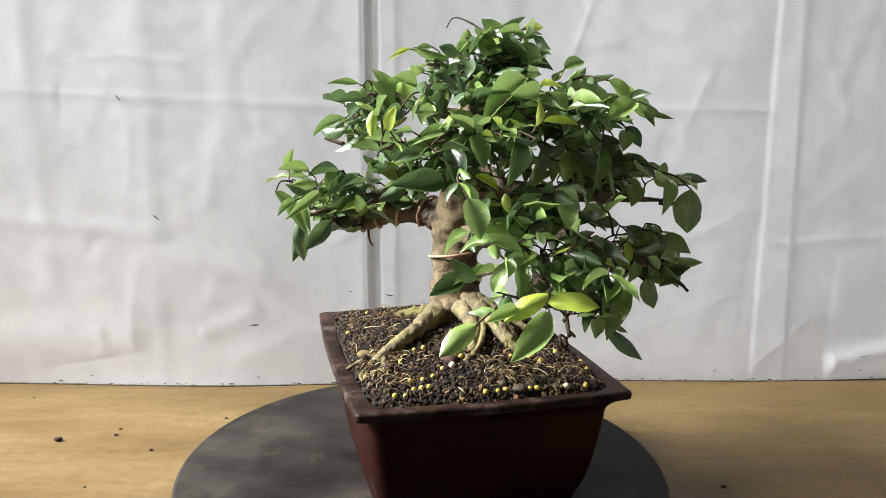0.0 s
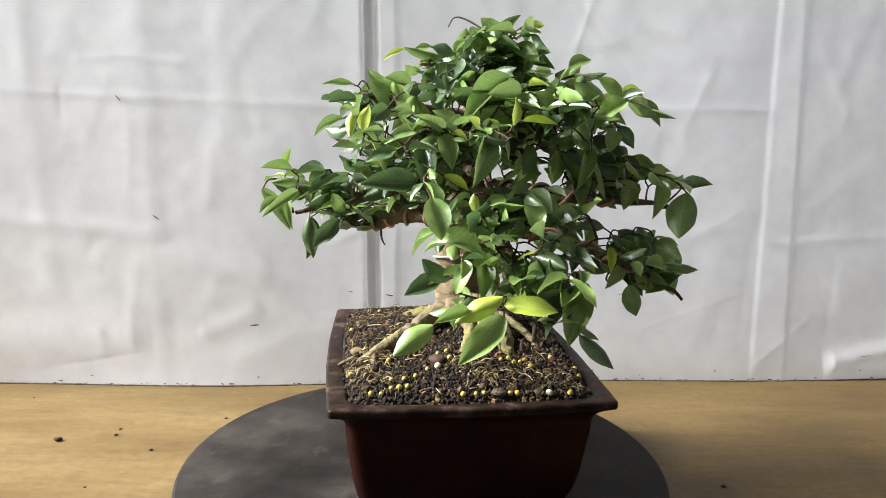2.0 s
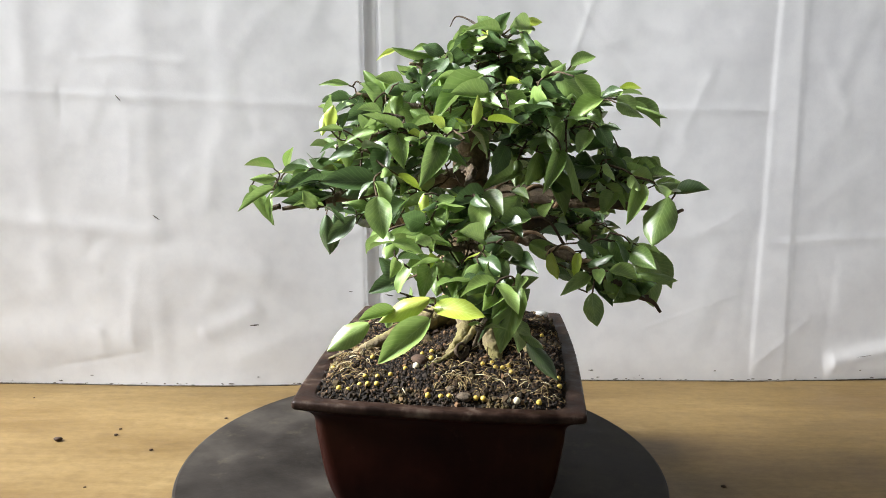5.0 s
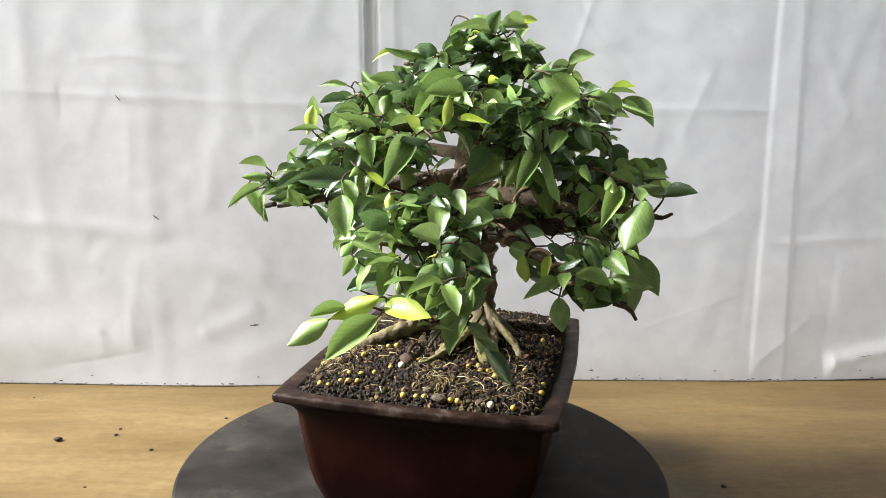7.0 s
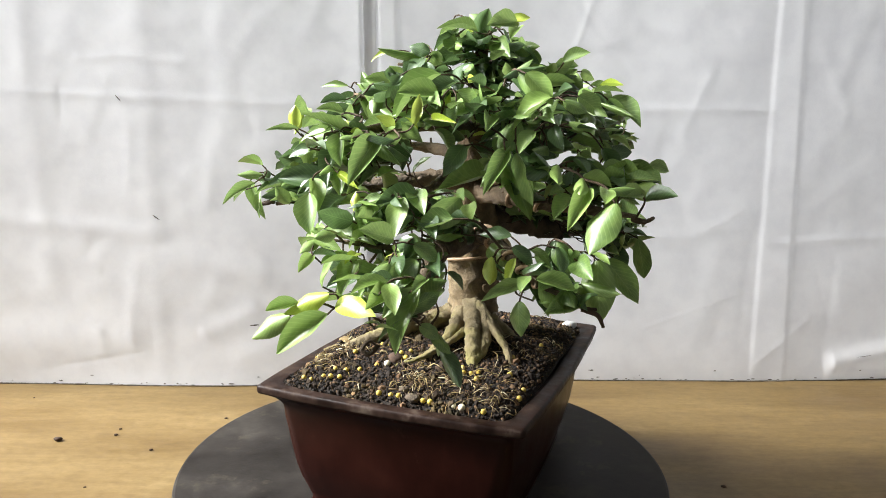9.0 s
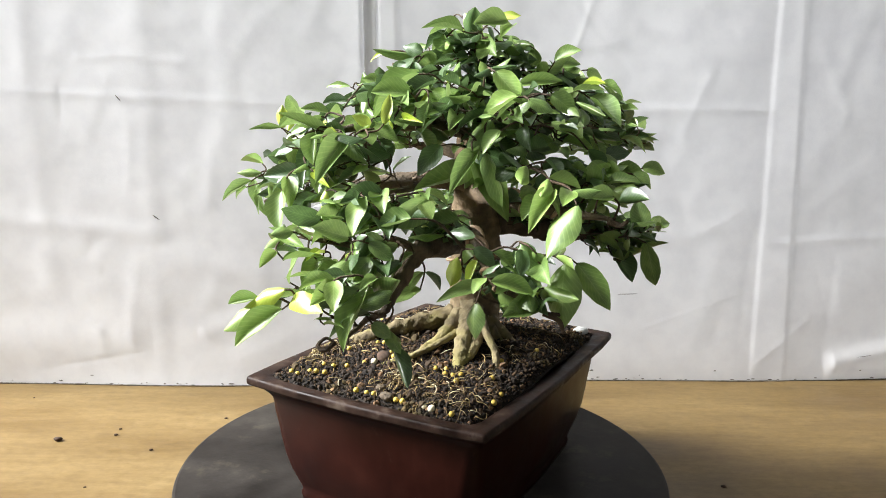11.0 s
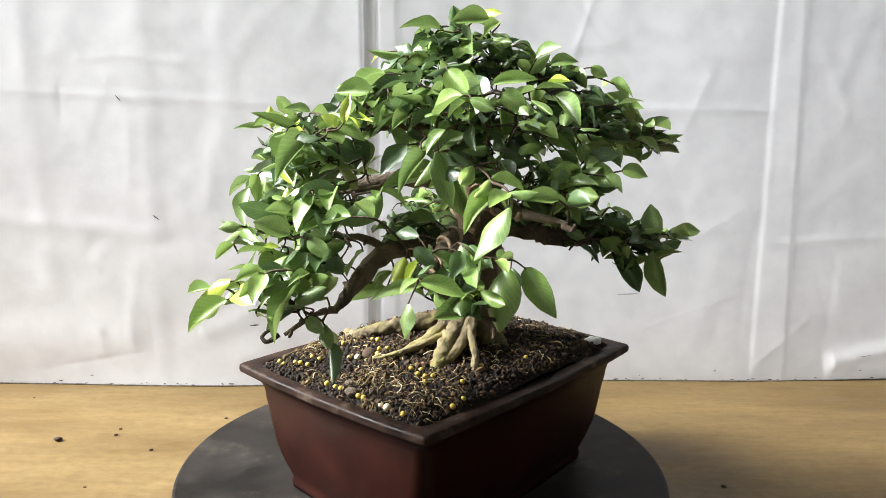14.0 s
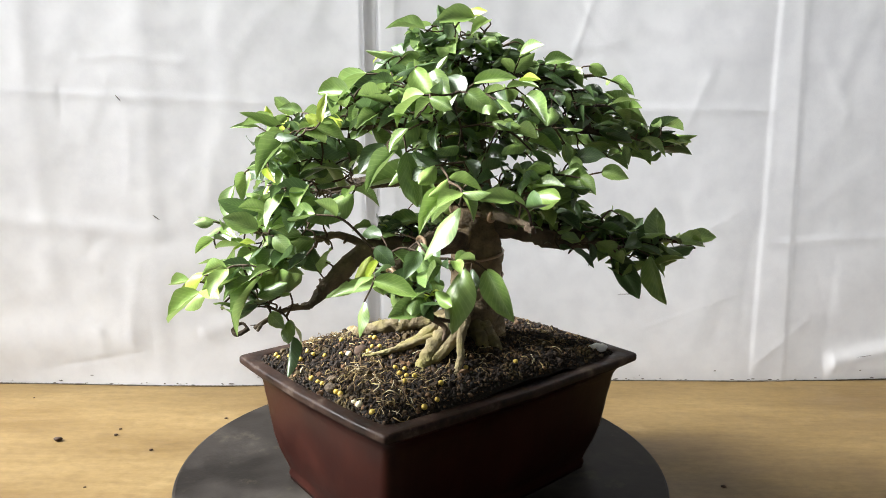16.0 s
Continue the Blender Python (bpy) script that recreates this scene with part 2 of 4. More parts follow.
def loft(bm, loops, cap_start=True, cap_end=True):
    rings = [[bm.verts.new(c) for c in lp] for lp in loops]
    k = len(rings[0])
    for a, b in zip(rings, rings[1:]):
        for i in range(k):
            bm.faces.new((a[i], a[(i + 1) % k], b[(i + 1) % k], b[i]))
    if cap_start:
        bm.faces.new(rings[0])
    if cap_end:
        bm.faces.new(rings[-1])


def smooth_line(points, per=6):
    """Catmull-Rom through points; each point is (x, y, z, radius)."""
    p = [np.array(q, float) for q in points]
    p = [2 * p[0] - p[1], *p, 2 * p[-1] - p[-2]]
    out = []
    for i in range(1, len(p) - 2):
        for k in range(per):
            t = k / per
            a, b, c, d = p[i - 1:i + 3]
            out.append(0.5 * (2 * b + (c - a) * t + (2 * a - 5 * b + 4 * c - d) * t * t + (3 * b - a - 3 * c + d) * t ** 3))
    out.append(p[-2])
    return out


def tube(bm, line, sides=10, rough=0.0, freq=60.0, square=1.0):
    up, loops = Vector((0.31, 0.22, 0.93)), []
    for i, q in enumerate(line):
        a, b = line[max(i - 1, 0)][:3], line[min(i + 1, len(line) - 1)][:3]
        d = Vector(b - a).normalized()
        s = d.cross(up).normalized()
        w = s.cross(d)
        up = w
        ring = []
        for k in range(sides):
            ang = 2 * math.pi * k / sides
            o = s * math.cos(ang) + w * math.sin(ang)
            c = Vector(q[:3])
            r = max(q[3], 0.0002)
            if rough:
                r *= 1 + rough * (noise.noise(c * freq + o * 1.3) + 0.5 * noise.noise(c * freq * 2.7 + o * 3))
            ring.append(c + o * r)
        loops.append(ring)
    loft(bm, loops)


def mm(points):
    return [tuple(v / 1000 for v in q) for q in points]


# ---- the room ----
def build_room():
    top, x0, x1, y0, y1 = 4.2, -3.1, 2.3, -2.6, 0.75
    tagged(new("floor", mesh_of("floor", box(bmesh.new(), x0, x1, y0, y1, -0.80, -0.75), FLOOR, False)), "grey concrete floor below the table", "floor", kind="structure")
    for name, b in (("wall_front", (x0 + 0.1, x1 - 0.1, y0, y0 + 0.1, -0.75, top)), ("wall_right", (x1 - 0.1, x1, y0, y1, -0.75, top))):
        tagged(new(name, mesh_of(name, box(bmesh.new(), *b), WALL, False)), "plain grey plaster wall of the room", "wall", kind="structure")
    bm = bmesh.new()
    # back wall, left open round the lamp added behind the cloth
    for b in ((x0 + 0.1, -0.95, 0.65, y1, -0.75, top), (1.05, x1 - 0.1, 0.65, y1, -0.75, top), (-0.95, 1.05, 0.65, y1, -0.75, -0.10), (-0.95, 1.05, 0.65, y1, 1.0, top)):
        box(bm, *b)
    tagged(new("wall_back", mesh_of("wall_back", bm, WALL, False)), "plain grey plaster wall with an added opening for the cloth's backlight", "wall", kind="structure")
    bm = bmesh.new()
    for b in ((x0, x0 + 0.1, y0, -0.5, -0.75, top), (x0, x0 + 0.1, 0.6, y1, -0.75, top), (x0, x0 + 0.1, -0.5, 0.6, -0.75, 1.3), (x0, x0 + 0.1, -0.5, 0.6, 3.8, top)):
        box(bm, *b)
    tagged(new("wall_left", mesh_of("wall_left", bm, WALL, False)), "plain grey plaster wall with a high window opening", "wall", kind="structure")
    tagged(new("ceiling", mesh_of("ceiling", box(bmesh.new(), x0, x1, y0, y1, top, top + 0.1), WALL, False)), "plain grey plaster ceiling of the room", "ceiling", kind="structure")


CRUMBS = [(-0.408, 0.114, 0.0042), (-0.352, 0.145, 0.0016), (-0.35, 0.128, 0.002), (-0.297, 0.091, 0.0018), (-0.239, 0.178, 0.0018), (0.303, 0.015, 0.0024), (-0.331, 0.009, 0.0013), (-0.5, 0.239, 0.0012)]


def build_table():
    t = thing("work_table", "yellowish plywood work table under the bonsai", "table")
    part("tabletop", box(bmesh.new(), -0.95, 1.05, -0.27, 0.42, -0.022, 0.0, 0.002), WOOD, t, smooth=False)
    for x in (-0.88, 0.98):
        for y in (-0.21, 0.36):
            part("leg", box(bmesh.new(), x - 0.03, x + 0.03, y - 0.03, y + 0.03, -0.75, -0.022, 0.003), WOOD, t, smooth=False)
    rnd = random.Random(4)
    for x, y, r in CRUMBS:
        bm = bmesh.new()
        bmesh.ops.create_icosphere(bm, subdivisions=1, radius=r)
        for v in bm.verts:
            v.co = Vector((v.co.x * 1.3, v.co.y, v.co.z * 0.6)) * rnd.uniform(0.8, 1.2)
        low = min(v.co.z for v in bm.verts)
        ob = tagged(new("soil_crumb", mesh_of("soil_crumb", bm, CRUMB)), "tiny dark soil crumb lying on the plywood table", "crumb", "crumbs on the table")
        ob.location = (x, y, -low - 0.0003)


def crease(x, z, x0, z0, x1, z1, width):
    """Signed distance from a fold line and how far along it, 0 to 1."""
    dx, dz = x1 - x0, z1 - z0
    ln = math.hypot(dx, dz)
    along = ((x - x0) * dx + (z - z0) * dz) / (ln * ln)
    return ((x - x0) * dz - (z - z0) * dx) / ln / width, along


# fold lines of the cloth: x0, z0, x1, z1, width, depth, kind (0 ridge, 1 step)
FOLDS = [(-0.084, 0.6, -0.076, 0, 0.003, 0.004, 1), (-0.068, 0.6, -0.06, 0, 0.003, -0.0037, 1), (-0.04, 0.6, -0.035, 0, 0.003, 0.0013, 1),
         (0.446, 0.6, 0.452, 0.02, 0.003, -0.0012, 1), (0.478, 0.62, 0.499, 0.02, 0.003, 0.0017, 1),
         (-0.6, 0.389, -0.09, 0.374, 0.004, 0.0007, 0), (0.2, 0.375, 0.46, 0.38, 0.005, 0.001, 0), (0.47, 0.205, 0.75, 0.222, 0.004, 0.0011, 0),
         (-0.352, 0.62, -0.345, 0.02, 0.01, 0.0012, 1), (-0.375, 0.62, -0.4, 0.2, 0.014, -0.0008, 1), (-0.272, 0.62, -0.27, 0.3, 0.009, -0.0012, 1),
         (-0.6, 0.225, -0.345, 0.205, 0.008, 0.0011, 0), (-0.6, 0.05, -0.38, 0.065, 0.02, 0.0025, 0), (-0.345, 0.175, -0.21, 0.15, 0.012, 0.0012, 0),
         (-0.3, 0.07, -0.22, 0.105, 0.01, 0.0014, 0), (-0.26, 0.035, -0.1, 0.085, 0.012, 0.0008, 0), (0.3, 0.083, 0.435, 0.137, 0.0016, 0.0004, 0),
         (0.26, 0.2, 0.43, 0.225, 0.008, 0.0007, 0), (0.37, 0.215, 0.43, 0.255, 0.006, 0.0005, 0), (0.5, 0.3, 0.6, 0.44, 0.022, 0.0012, 0),
         (0.55, 0.14, 0.72, 0.2, 0.035, 0.0022, 0), (0.53, 0.4, 0.58, 0.56, 0.01, 0.0008, 0), (0.5, 0.235, 0.6, 0.33, 0.01, 0.0006, 0), (0.23, 0.4, 0.25, 0.55, 0.015, 0.0008, 0),
         (0.12, 0.62, 0.11, 0.3, 0.01, 0.001, 1), (0.56, 0.035, 0.68, 0.062, 0.012, 0.007, 0), (-0.52, 0.62, -0.5, 0.1, 0.012, 0.0009, 0)]


def onto_cloth(x, z):
    """From the plane y = 0.30 to the hanging cloth, seen from the eye."""
    k = 1.0095 + 0.0374 * x
    return x * k, 0.36 + (z - 0.36) * k


def all_folds():
    rnd = random.Random(31)
    rows = list(FOLDS)
    for _ in range(70):
        x, z, ln = rnd.uniform(-0.7, 0.8), rnd.uniform(0.01, 0.62), rnd.uniform(0.03, 0.13)
        a = rnd.choice((rnd.gauss(1.57, 0.25), rnd.uniform(0, 3.14), rnd.gauss(0.1, 0.2)))
        rows.append((x, z, x + ln * math.cos(a), z + ln * math.sin(a), rnd.uniform(0.003, 0.007), rnd.uniform(0.0002, 0.0008) * rnd.choice((1, 1, -1)), 0))
    out = []
    for x0, z0, x1, z1, w, d, kind in rows:
        (x0, z0), (x1, z1) = onto_cloth(x0, z0), onto_cloth(x1, z1)
        reach = w * 4 if kind == 0 else 0.35
        pad = 0.2 * math.hypot(x1 - x0, z1 - z0)
        out.append((x0, z0, x1, z1, w, d, kind, min(x0, x1) - reach - pad, max(x0, x1) + reach + pad, min(z0, z1) - reach - pad, max(z0, z1) + reach + pad))
    return out


ALL_FOLDS = all_folds()


def cloth_relief(x, z):
    y = 0.0
    for x0, z0, x1, z1, w, d, kind, xa, xb, za, zb in ALL_FOLDS:
        if not (xa < x < xb and za < z < zb):
            continue
        s, a = crease(x, z, x0, z0, x1, z1, w)
        fade = min(max(a / 0.12 + 0.5, 0), 1) * min(max((1 - a) / 0.12 + 0.5, 0), 1)
        if kind == 0:
            y += d * math.exp(-s * s / 2) * fade
        else:
            y += d * fade * (0.5 + 0.5 * math.tanh(s)) * math.exp(-max(abs(s) - 1.5, 0) * 0.12)
    p = Vector((x * 4, z * 4, 0.3))
    y += 0.0016 * noise.noise(p) + 0.0009 * noise.noise(p * 3.1) + 0.0004 * noise.noise(p * 9)
    return y


def sheet_y(x, z):
    base = 0.309 + 0.036 * x + 0.004 * math.sin(x * 9 + 0.6)
    return base - cloth_relief(x, z) - 0.0095 * math.exp(-z / 0.04 - ((x + 0.28) / 0.22) ** 2)


def build_sheet():
    s = thing("backdrop_cloth", "creased white cotton backdrop cloth hanging behind the table", "cloth", kind="structure")
    nx, nz = 900, 250
    x0, x1, z1 = -0.92, 1.02, 0.86
    bm = bmesh.new()
    rows = []
    for j in range(nz + 1):
        row = []
        for i in range(nx + 1):
            x = x0 + (x1 - x0) * i / nx
            foot = 0.0002 + 0.0016 * max(0, noise.noise(Vector((x * 60, 3, 1))))
            z = foot + (z1 - foot) * (j / nz) ** 1.15
            row.append(bm.verts.new((x, sheet_y(x, z), z)))
        rows.append(row)
    for a, b in zip(rows, rows[1:]):
        for i in range(nx):
            bm.faces.new((a[i], a[i + 1], b[i + 1], b[i]))
    ob = part("cloth", bm, CLOTH, s)
    md = ob.modifiers.new("thickness", "SOLIDIFY")
    md.thickness, md.offset = 0.0008, 1
    # folded double layers of the cloth
    for xa, za, xb, zb, w0, w1 in ((-0.084, 0.62, -0.076, 0.004, 0.016, 0.016),):
        bm = bmesh.new()
        rows = []
        for k in range(121):
            u = k / 120
            row = []
            for i in range(9):
                x, z = onto_cloth(xa + (xb - xa) * u + (w0 + (w1 - w0) * u) * i / 8, za + (zb - za) * u)
                row.append(bm.verts.new((x, sheet_y(x, z) - 0.0016 - (0.0014 if 0 < i < 8 else 0.0), z)))
            rows.append(row)
        for p, q in zip(rows, rows[1:]):
            for i in range(8):
                bm.faces.new((p[i], p[i + 1], q[i + 1], q[i]))
        part("pleat", bm, CLOTH, s)
    # dark stitched hem
    bm = bmesh.new()
    line = []
    for k in range(401):
        x = -0.9 + 1.9 * k / 400
        line.append(np.array((x, sheet_y(x, 0.002) - 0.0008, 0.0008, 0.0008 * (1 + 0.6 * noise.noise(Vector((x * 70, 1, 1)))))))
    tube(bm, line, 5)
    part("hem", bm, HEM, s, "dark frayed hem")
    # rail that the cloth hangs from
    bm = bmesh.new()
    tube(bm, [np.array((-0.95, 0.30, 0.866, 0.008)), np.array((1.05, 0.345, 0.866, 0.008))], 10)
    part("rail", bm, HEM, s)
    for x in (-0.95, 1.05):
        bm = bmesh.new()
        tube(bm, [np.array((x, 0.31, 0.0, 0.007)), np.array((x, 0.31, 0.87, 0.007))], 10)
        part("upright", bm, HEM, s)
    # small tears: a dark slit with a curled lip
    for x, z, ln, tilt in ((-0.395, 0.381, 0.010, -50), (-0.354, 0.228, 0.011, -35), (-0.229, 0.084, 0.013, 5), (-0.048, 0.126, 0.012, -10), (0.275, 0.131, 0.030, 2), (-0.10, 0.131, 0.006, -5), (0.606, 0.048, 0.022, 8)):
        bm = bmesh.new()
        x, z = onto_cloth(x, z)
        m = pose(x, sheet_y(x, z) - 0.0012, z, 0, -tilt, 0)
        thin = 0.03 if ln > 0.02 else 0.13
        k = 10
        ring = [(math.cos(2 * math.pi * i / k) * ln / 2, 0.0003 * math.cos(4 * math.pi * i / k), math.sin(2 * math.pi * i / k) * ln / 2 * thin) for i in range(k)]
        loft(bm, [[m @ Vector(c) for c in ring], [m @ (Vector(c) * 0.9 + Vector((0, -0.0006, 0.0004))) for c in ring]])
        part("tear", bm, HEM, s)
    # dark frayed specks along the hem
    rnd = random.Random(12)
    bm = bmesh.new()
    for _ in range(150):
        x = rnd.uniform(-0.75, 0.85)
        z = abs(rnd.gauss(0, 0.0022)) + 0.0006 if rnd.random() < 0.9 else rnd.uniform(0.004, 0.016)
        r = rnd.uniform(0.0005, 0.0013)
        bmesh.ops.create_icosphere(bm, subdivisions=1, radius=1, matrix=Matrix.Translation((x, sheet_y(x, z) - 0.0005, z)) @ Matrix.Diagonal((r * rnd.uniform(1, 4), r * 0.6, r * 0.7, 1)))
    tagged(part("fray", bm, HEM, s, "dark frayed threads and crumbs"), kind="stuff")


# ---- turning things ----
TURNING = []


def turning(ob, place=None):
    """Remember a thing that rides on the disc, with its pose at the start."""
    TURNING.append((ob, place or Matrix.Identity(4)))
    return ob


def build_disc():
    t = turning(thing("turntable", "round dark worn turntable standing on the plywood table", "turntable"))
    R, k = 0.2292, 128
    prof = [(0.10, 0.0), (0.10, 0.014), (R - 0.012, 0.014), (R - 0.002, 0.016), (R, 0.019), (R, DISC_TOP - 0.003), (R - 0.001, DISC_TOP - 0.001), (R - 0.003, DISC_TOP)]
    bm = bmesh.new()
    loft(bm, [[(r * math.cos(2 * math.pi * i / k), r * math.sin(2 * math.pi * i / k), z) for i in range(k)] for r, z in prof[2:]])
    part("disc", bm, DISC, t, smooth=False)
    bm = bmesh.new()
    loft(bm, [[(r * math.cos(2 * math.pi * i / 48), r * math.sin(2 * math.pi * i / 48), z) for i in range(48)] for r, z in ((0.10, 0.0), (0.10, 0.0138))])
    part("foot", bm, DISC, t, smooth=False)


POT_AT = pose(0.0251, 0.0053, 0, 0, 0, 13.31)
POT_INV = POT_AT.inverted()
HALF_X, HALF_Y = 0.1113, 0.1465


def rounded(hx, hy, r, z, seg=6, bow=0.0):
    out = []
    for cx, cy, a0 in ((1, 1, 0), (-1, 1, 90), (-1, -1, 180), (1, -1, 270)):
        for k in range(seg + 1):
            a = radians(a0 + 90 * k / seg)
            out.append((cx * (hx - r) + r * math.cos(a), cy * (hy - r) + r * math.sin(a), z))
        nx_, ny_ = {(1, 1): (-1, 1), (-1, 1): (-1, -1), (-1, -1): (1, -1), (1, -1): (1, 1)}[(cx, cy)]
        a = radians(a0 + 90)
        p = Vector((cx * (hx - r) + r * math.cos(a), cy * (hy - r) + r * math.sin(a), z))
        q = Vector((nx_ * (hx - r) + r * math.cos(a), ny_ * (hy - r) + r * math.sin(a), z))
        for k in range(1, 8):
            u = k / 8
            w = p.lerp(q, u)
            inw = Vector((-math.cos(a), -math.sin(a), 0)) * bow * math.sin(math.pi * u)
            out.append(tuple(w + inw))
    return out


def build_pot():
    t = turning(thing("bonsai_pot", "dark red-brown glazed rectangular bonsai pot on the turntable", "pot"), Matrix.Translation((0, 0, DISC_TOP)))
    top = RIM - DISC_TOP
    body = [(0.030, 0.000, 0.010), (0.0292, 0.005, 0.010), (0.030, 0.009, 0.011), (0.0268, 0.017, 0.013), (0.0220, 0.029, 0.015), (0.0186, 0.043, 0.015), (0.0164, 0.060, 0.014), (0.0150, 0.074, 0.013), (0.0140, 0.084, 0.011), (0.0136, 0.090, 0.011), (0.0128, 0.095, 0.010),
            (0.0112, 0.0990, 0.008), (0.0085, 0.1022, 0.006), (0.0050, 0.1047, 0.005), (0.0015, 0.1066, 0.004)]
    lip = [(0.0135, 0.1066, 0.008), (0.0015, 0.1066, 0.004), (0.0006, 0.1071, 0.004), (0.0001, 0.1082, 0.004), (0.0, 0.1092, 0.004), (0.0, top - 0.0030, 0.004), (0.0001, top - 0.0020, 0.004), (0.0006, top - 0.0008, 0.004), (0.0015, top - 0.0002, 0.004), (0.0022, top, 0.004),
           (0.0060, top - 0.0001, 0.006), (0.0098, top - 0.0002, 0.013), (0.0106, top - 0.0005, 0.013), (0.0113, top - 0.0014, 0.013), (0.0117, top - 0.0027, 0.013), (0.0130, top - 0.006, 0.012), (0.0135, 0.1066, 0.008)]
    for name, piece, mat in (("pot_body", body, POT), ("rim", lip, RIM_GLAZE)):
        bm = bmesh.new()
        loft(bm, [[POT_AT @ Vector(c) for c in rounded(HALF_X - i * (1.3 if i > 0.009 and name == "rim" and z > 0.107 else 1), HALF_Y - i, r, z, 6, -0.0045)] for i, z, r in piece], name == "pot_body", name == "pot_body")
        bmesh.ops.remove_doubles(bm, verts=bm.verts, dist=0.00002)
        for v in bm.verts:
            v.co += Vector((noise.noise(v.co * 30), noise.noise(v.co * 30 + Vector((5, 0, 0))), noise.noise(v.co * 30 + Vector((0, 9, 0))))) * 0.0008
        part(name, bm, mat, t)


def from_edge(x, y):
    """Distance inside the rounded, bowed inner edge of the rim."""
    q = POT_INV @ Vector((x, y, 0))
    hx = HALF_X - 0.0140 + 0.0045 * max(0, 1 - (q.y / HALF_Y) ** 2)
    hy = HALF_Y - 0.0108 + 0.0045 * max(0, 1 - (q.x / HALF_X) ** 2)
    dx, dy = abs(q.x) - hx + 0.013, abs(q.y) - hy + 0.013
    return 0.013 - math.hypot(max(dx, 0), max(dy, 0)) - min(max(dx, dy), 0)


def soil_z(x, y):
    low = min(max(1 - from_edge(x, y) / 0.016, 0), 1.4)
    return RIM + 0.0005 + 0.019 * math.exp(-((x - 0.03) ** 2 + (y - 0.015) ** 2) / (2 * 0.08 ** 2)) + 0.0022 * noise.noise(Vector((x, y, 0.2)) * 45) - 0.0065 * low * low


def in_pot(hx, hy, u, v):
    """A point of the soil's surface plan; u and v run from -1 to 1 across the bowed pot."""
    return POT_AT @ Vector((hx * u + 0.0045 * u * (1 - v * v), hy * v + 0.0045 * v * (1 - u * u), 0))


def build_soil():
    t = turning(thing("potting_soil", "crumbly dark potting soil with dry moss fibres filling the pot", "soil"))
    nx, ny = 44, 56
    bm = bmesh.new()
    hx, hy = HALF_X - 0.0138, HALF_Y - 0.0106
    rows = []
    for j in range(ny + 1):
        row = []
        for i in range(nx + 1):
            q = in_pot(hx, hy, 2 * i / nx - 1, 2 * j / ny - 1)
            row.append(bm.verts.new((q.x, q.y, soil_z(q.x, q.y) - 0.001)))
        rows.append(row)
    for a, b in zip(rows, rows[1:]):
        for i in range(nx):
            bm.faces.new((a[i], a[i + 1], b[i + 1], b[i]))
    part("soil_bed", bm, BED, t)
    # crumbs of soil lying loosely on the bed
    rnd = random.Random(21)
    ico = bmesh.new()
    bmesh.ops.create_icosphere(ico, subdivisions=1, radius=1)
    base_v = [v.co.copy() for v in ico.verts]
    base_f = [[v.index for v in f.verts] for f in ico.faces]
    ico.free()
    verts, faces = [], []
    for _ in range(21000):
        q = in_pot(hx + 0.0006, hy + 0.0006, rnd.uniform(-1, 1), rnd.uniform(-1, 1))
        if from_edge(q.x, q.y) < 0.0004:
            continue
        r = min(max(rnd.lognormvariate(-7.15, 0.50), 0.0004), 0.0038)
        m = Matrix.Translation((q.x, q.y, soil_z(q.x, q.y) + r * 0.25)) @ Euler((rnd.random() * 6, rnd.random() * 6, rnd.random() * 6)).to_matrix().to_4x4()
        k = len(verts)
        for v in base_v:
            verts.append(m @ (Vector((v.x * rnd.uniform(0.6, 1.35), v.y * rnd.uniform(0.55, 1.3), v.z * rnd.uniform(0.5, 1.2))) * r))
        faces += [[k + i for i in f] for f in base_f]
    me = bpy.data.meshes.new("soil_crumb")
    me.from_pydata(verts, [], faces)
    me.materials.append(SOIL)
    ob = new("soil_crumb", me)
    ob.parent = t
    tagged(ob, "loose dark soil crumbs", kind="stuff")
    # dry fibres and rootlets
    bm = bmesh.new()
    for k in range(850):
        if k < 560:
            cx, cy, sp = ((-0.045, -0.085, 0.010), (0.128, -0.090, 0.011), (-0.065, -0.03, 0.014), (0.075, -0.105, 0.009), (-0.055, 0.07, 0.014), (0.11, 0.05, 0.016), (-0.036, -0.066, 0.008), (0.060, -0.085, 0.006), (-0.045, -0.105, 0.007), (0.108, -0.062, 0.010))[k % 10]
            x, y = rnd.gauss(cx, sp * 1.6), rnd.gauss(cy, sp * 1.6)
        else:
            w = POT_AT @ Vector((rnd.uniform(-hx, hx), rnd.uniform(-hy, hy), 0))
            x, y = w.x, w.y
        if from_edge(x, y) < 0.004:
            continue
        a, ln, lift = rnd.uniform(0, 6.28), rnd.uniform(0.003, 0.013) * rnd.choice((1, 1, 1.6)), abs(rnd.gauss(0, 0.0022))
        pts, wide = [], rnd.choice((0.00020, 0.00026, 0.00034, 0.00055))
        for s in range(4):
            u = s / 3
            a += rnd.uniform(-0.8, 0.8)
            x += math.cos(a) * ln / 3
            y += math.sin(a) * ln / 3
            pts.append(np.array((x, y, soil_z(x, y) + 0.0016 + lift * math.sin(u * 3.0), wide * (1 - 0.5 * u))))
        if all(from_edge(q[0], q[1]) > 0.0015 for q in pts):
            tube(bm, pts, 4)
    tagged(part("dry_fibre", bm, FIBRE, t, "straw-coloured dry moss fibres"), kind="stuff")


